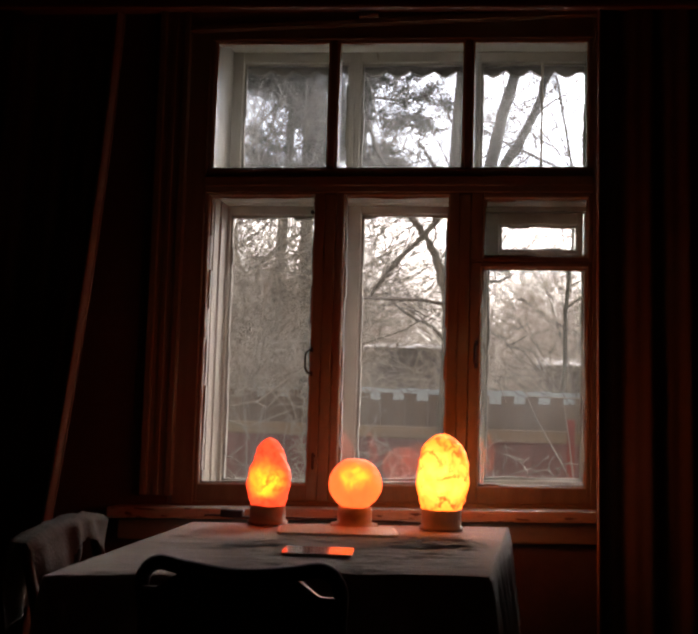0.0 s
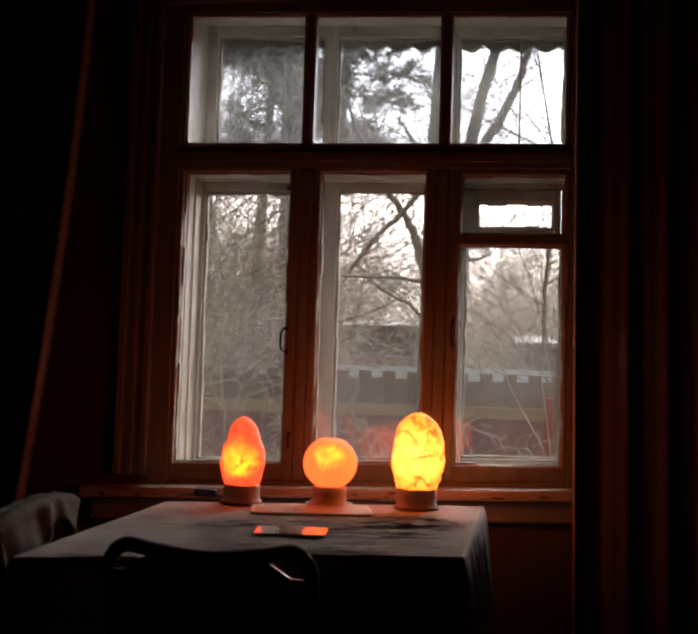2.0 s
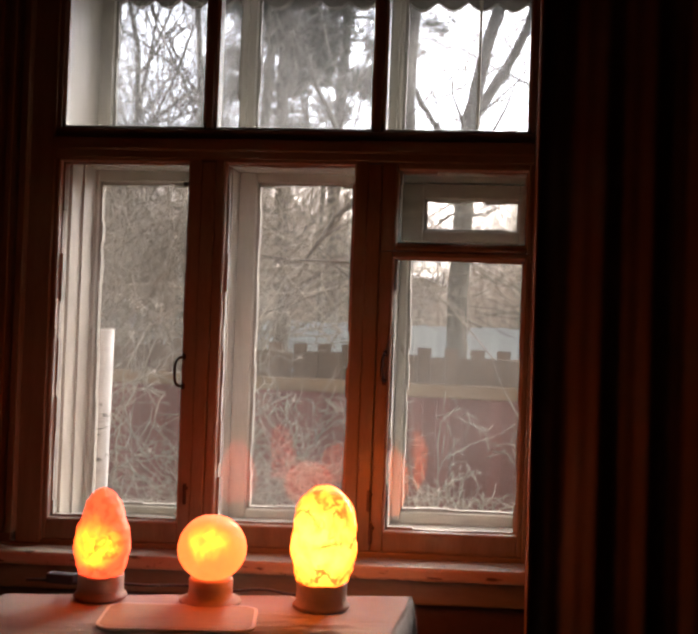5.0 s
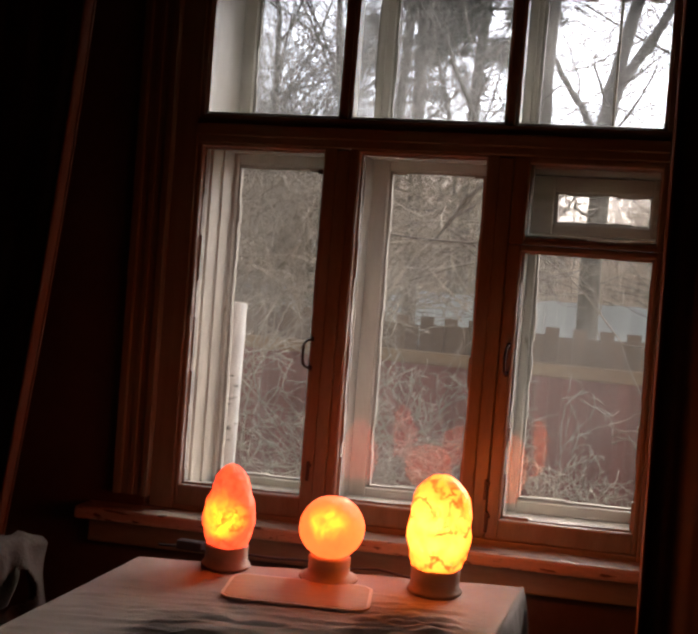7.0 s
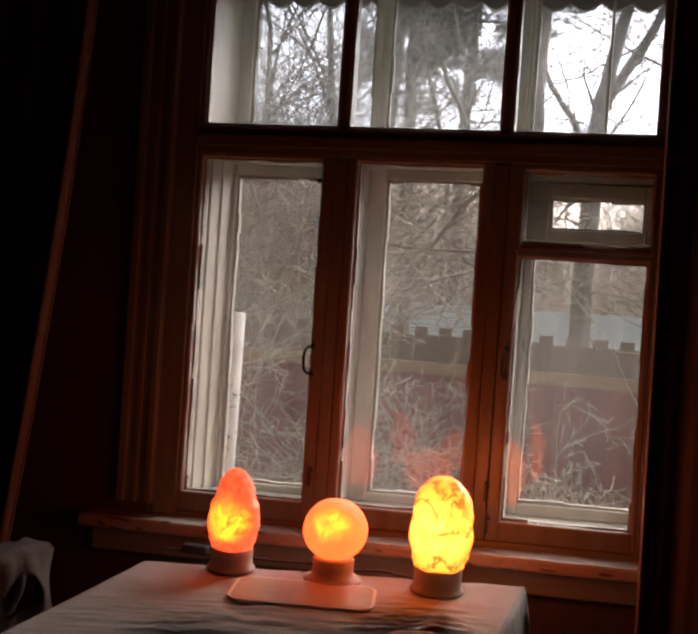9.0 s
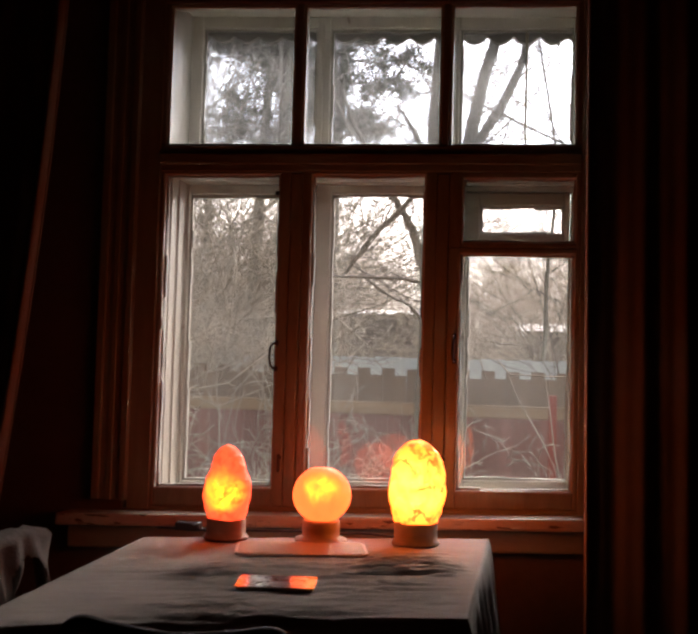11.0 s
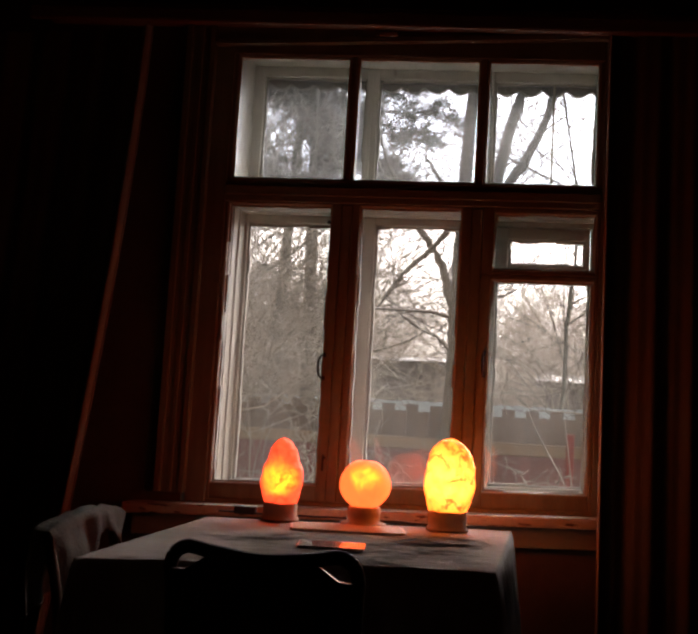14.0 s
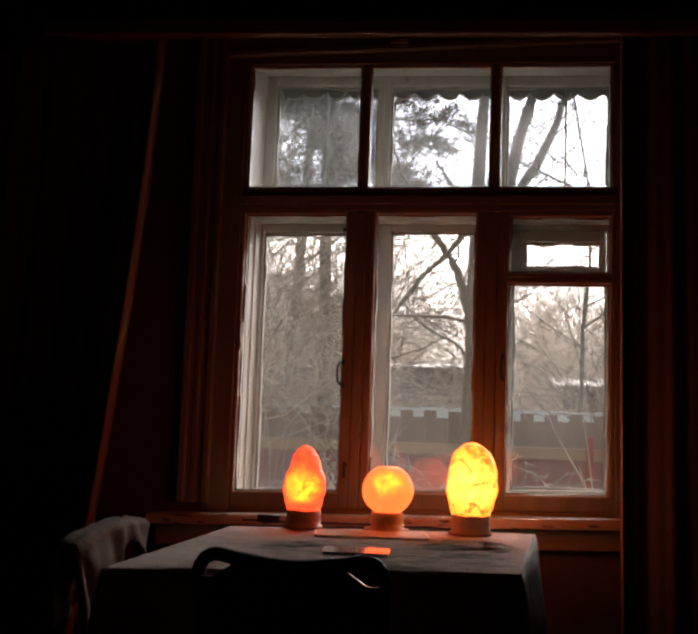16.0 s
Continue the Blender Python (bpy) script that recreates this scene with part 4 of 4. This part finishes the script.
for i in range(95):
    ob = new("board", bm_board)
    ob.parent = blue
    ob.location = (-9.5 + i * 0.143, rnd.uniform(-0.004, 0.004), rnd.uniform(-0.012, 0.012))
part("rail", boxes((-9.6, 4.2, 0.014, 0.06, 0.5 - GZ, 0.6 - GZ), bevel=0), BLUEFENCE, blue)
redpost = thing("garden_post", "short red wooden post standing before the fence", "post", (0.69, 5.0, GZ))
part("shaft", boxes((-0.03, 0.03, -0.03, 0.03, -0.1, 1.0 - GZ), bevel=0.006), REDPOST, redpost)

# buildings behind
def shed(label, x0, x1, y, eave, ridge):
    ob = thing("house", label, "house", ((x0 + x1) / 2, y, GZ))
    w = (x1 - x0) / 2
    part("wall", boxes((-w, w, 0, 4, -0.1, eave - GZ), bevel=0), SHED, ob)
    bm = bmesh.new()
    v = [bm.verts.new(p) for p in ((-w - 0.3, -0.4, eave - GZ - 0.05), (w + 0.3, -0.4, eave - GZ - 0.05), (w + 0.3, 2, ridge - GZ), (-w - 0.3, 2, ridge - GZ), (w + 0.3, 4.4, eave - GZ - 0.05), (-w - 0.3, 4.4, eave - GZ - 0.05))]
    bm.faces.new((v[0], v[1], v[2], v[3])), bm.faces.new((v[3], v[2], v[4], v[5]))
    bm.faces.new((v[0], v[3], v[5])), bm.faces.new((v[1], v[4], v[2])), bm.faces.new((v[0], v[5], v[4], v[1]))
    part("roof", bm, ROOF, ob, "pale metal roof")
    for k in range(max(2, int(w * 1.2))):
        xx = -w + (k + 0.5) * 2 * w / max(2, int(w * 1.2))
        win = part("window", boxes((xx - 0.35, xx + 0.35, -0.06, -0.005, 1.1, 2.0), bevel=0), WHITE, ob, "small framed window")
        part("pane", boxes((xx - 0.27, xx + 0.27, -0.075, -0.062, 1.17, 1.93), bevel=0), COVER, win)
    return ob


shed("low grey board house with a pale roof behind trees", -4.4, -2.5, 25, 2.74, 2.92)
shed("low grey board house with a pale roof behind trees", 0.5, 3.2, 26, 2.39, 2.64)
shed("low grey board house with a pale roof behind trees", -12.5, -9.0, 24, 2.4, 2.9)

# trees
def drawn_tree(label, x, y, seed, lines, reach=1.0):
    """A tree whose trunk and main limbs follow given lines of x, height and radius; the twigs grow by themselves."""
    rnd = random.Random(seed)
    ob = thing("tree", label, "tree", (x, y, GZ))
    store = [([], []), ([], [])]
    for line, dense in lines:
        c = curve_points([(px - x, py, pz - GZ) for px, py, pz, _ in line], 26)
        rr = [line[min(int(k / 26 * (len(line) - 1)), len(line) - 2)][3] * (1 - t) + line[min(int(k / 26 * (len(line) - 1)) + 1, len(line) - 1)][3] * t for k in range(27) for t in [k / 26 * (len(line) - 1) - min(int(k / 26 * (len(line) - 1)), len(line) - 2)]]
        c = [p + Vector((rnd.gauss(0, 0.012), rnd.gauss(0, 0.03), 0)) * reach for p in c]
        tube(*store[0], c, rr, 10)
        for k in range(dense):
            i = rnd.randrange(6, 26)
            side = Vector((rnd.gauss(0, 1), rnd.gauss(0, 1), rnd.gauss(0.4, 0.6)))
            grow(rnd, store, c[i], side, rnd.uniform(0.8, 2.2) * reach, max(0.012 * reach, rr[i] * rnd.uniform(0.15, 0.3)), 2, 4, 0.05, 0.2, 6, 0.15, (9, 7, 6, 5, 4), 0.004 * reach)
    pydata("trunk", *store[0], BARK, ob)
    pydata("crown", *store[1], BACKLIT_TWIG, ob, "bare twigs")
    return ob


drawn_tree("young bare tree with a forked trunk and crooked limbs", -0.01, 2.2, 11, (
    (((-0.011, 0, GZ - 0.1, 0.05), (-0.011, 0, 1.109, 0.043), (-0.004, 0, 1.664, 0.0394), (0.01, 0, 2.236, 0.0394), (0.035, 0, 2.881, 0.0286), (0.057, 0.036, 3.704, 0.0179), (0.136, 0.036, 4.599, 0.0072)), 8),
    (((-0.008, 0, 1.503, 0.0286), (-0.04, 0, 1.699, 0.0251), (-0.09, 0, 1.861, 0.0233), (-0.162, 0, 1.986, 0.0197), (-0.258, 0, 2.111, 0.0161), (-0.384, 0, 2.38, 0.0125), (-0.473, 0, 2.594, 0.0072)), 5),
    (((0.003, 0, 2.201, 0.0179), (-0.051, -0.018, 2.086, 0.0161), (-0.144, -0.018, 1.972, 0.015), (-0.247, -0.018, 1.878, 0.0129), (-0.33, -0.018, 1.782, 0.0115), (-0.434, -0.018, 1.624, 0.0072)), 3),
    (((-0.008, 0, 1.341, 0.0107), (-0.072, 0, 1.467, 0.0079), (-0.187, 0, 1.528, 0.0057), (-0.366, 0, 1.646, 0.0036)), 4)), 0.36)
drawn_tree("tall bare tree with a thick leaning trunk", -0.5, 12.0, 12, (
    (((-0.5, 0, GZ - 0.1, 0.17), (-0.5, 0, 1.25, 0.15), (-0.5, 0, 2.8, 0.14), (-0.48, 0, 3.9, 0.13), (-0.36, 0, 4.75, 0.1), (-0.09, 0.05, 5.9, 0.08), (0.25, 0.1, 7.4, 0.05), (0.4, 0.1, 9.5, 0.02)), 16),
    (((-0.48, 0, 3.8, 0.1), (-0.34, 0, 4.4, 0.085), (0.1, 0, 5.1, 0.07), (0.5, 0.1, 6.2, 0.05), (0.8, 0.1, 7.6, 0.02)), 8),
    (((-0.5, 0, 3.4, 0.06), (-0.75, 0, 3.95, 0.05), (-1.1, 0, 4.5, 0.04), (-1.45, 0, 5.1, 0.025)), 5)))
bare_tree("tall bare grey-barked tree", -4.6, 13.0, 11, 0.10, 13, (0.03, 0), 3, 0.2, group="bare trees")
bare_tree("tall bare grey-barked tree", 2.2, 14.0, 10, 0.10, 14, (-0.05, 0), 3, 0.2, group="bare trees", first=0.52)
bare_tree("tall bare grey-barked tree", -3.5, 17.0, 11, 0.07, 15, (-0.03, 0), 3, 0.2, group="bare trees", first=0.5)
bare_tree("slender bare grey-barked tree", 0.6, 17.0, 9, 0.06, 18, (0.0, 0), 3, 0.22, group="bare trees", first=0.4)
pine("tall pine with dark green needles", -3.12, 12.2, 13, 0.13, 21, 0.4, 0.15, "", 56)
pine("tall pine with dark green needles", -2.8, 14.5, 13, 0.14, 22, 0.46, 0.15, "", 60)
pine("tall pine with dark green needles", -4.9, 17.0, 14, 0.15, 23, 0.4, 0.13, "", 22)
bare_tree("bare tree with fine drooping twigs", -5.1, 11.2, 8.5, 0.08, 16, (0.02, 0), 3, 0.24, group="bare trees", first=0.4, kids=(18, 11, 8, 5))
stump = thing("garden_post", "white flaking round post close to the window", "post", (-0.908, 1.0, GZ))
pipe("shaft", [(0, 0, -0.1), (0.004, 0, 0.6), (0, 0, 1.3), (0.006, 0, 2.03)], 0.037, BIRCH, stump, "", 16)

thicket("dense bare garden bushes before the fence", -3.2, -1.25, 2.6, 5.2, 17, 1.4, 3.2, 41, SKYLIT_STEM, 0.008, 0.2, (6, 5, 4), 0.0036, 0.26, 3)
thicket("dense bare thicket behind the fence", -5.6, -2.35, 6.0, 9.5, 58, 3.2, 5.4, 45, SKYLIT_STEM, 0.013, 0.13, (12, 6, 4), 0.0046, 0.22)
thicket("tall bare saplings behind the fence", -4.6, -3.3, 8.5, 11.0, 10, 4.0, 5.0, 46, BACKLIT_TWIG, 0.014, 0.06, (12, 5, 3), 0.005, 0.12)
thicket("slim bare saplings behind the fence", 0.5, 1.9, 13.0, 15.0, 4, 3.6, 5.0, 47, BACKLIT_TWIG, 0.02, 0.05, (12, 6, 3), 0.006, 0.12)
thicket("bare garden bushes before the fence", -1.25, -0.6, 3.3, 5.0, 6, 1.0, 1.5, 42, SKYLIT_STEM, 0.007, 0.25, (6, 5, 4), 0.0034, 0.26, 3)
thicket("pale bare currant bush before the fence", 0.1, 0.6, 3.2, 4.2, 8, 1.2, 1.6, 43, SKYLIT_STEM, 0.006, 0.22, (6, 5, 4), 0.0032, 0.28, 3)
# Far bushes share the wood colour that is paled for haze.
thicket("bare bushes along the far fence", -11, 5, 15, 22, 150, 1.0, 2.2, 44, HAZED_FAR, 0.012, 0.25)


def far_wood(label, y, x0, x1, count, h0, h1, seed, mat, clearing, low):
    rnd = random.Random(seed)
    store = [([], []), ([], [])]
    for _ in range(count):
        p = Vector((rnd.uniform(x0, x1), y + rnd.uniform(-5, 5), GZ))
        tall = rnd.uniform(h0, h1) * (low if clearing[0] < p.x < clearing[1] else 1)
        grow(rnd, store, p, Vector((rnd.gauss(0, 0.05), 0, 1)), tall, rnd.uniform(0.025, 0.055), 0, 2, 0.03, 0.1, 5, 0.12, (16, 8, 3), 0.006)
    vs, fs = store[0]
    b = len(vs)
    vs += store[1][0]
    fs += [tuple(i + b for i in f) for f in store[1][1]]
    return tagged(pydata("far_wood", vs, fs, mat), label, "woods", kind="stuff")


# Woods coloured pale in place of the haze before them.
far_wood("bare woods beyond the gardens, coloured pale for haze", 26, -14, 6, 140, 3.2, 5.6, 51, HAZED_FAR, (-3.9, -1.6), 0.5)
far_wood("bare woods beyond the gardens, coloured pale for haze", 40, -26, 11, 240, 4.5, 7.5, 52, HAZED_FAR, (-6.0, -2.6), 0.55)
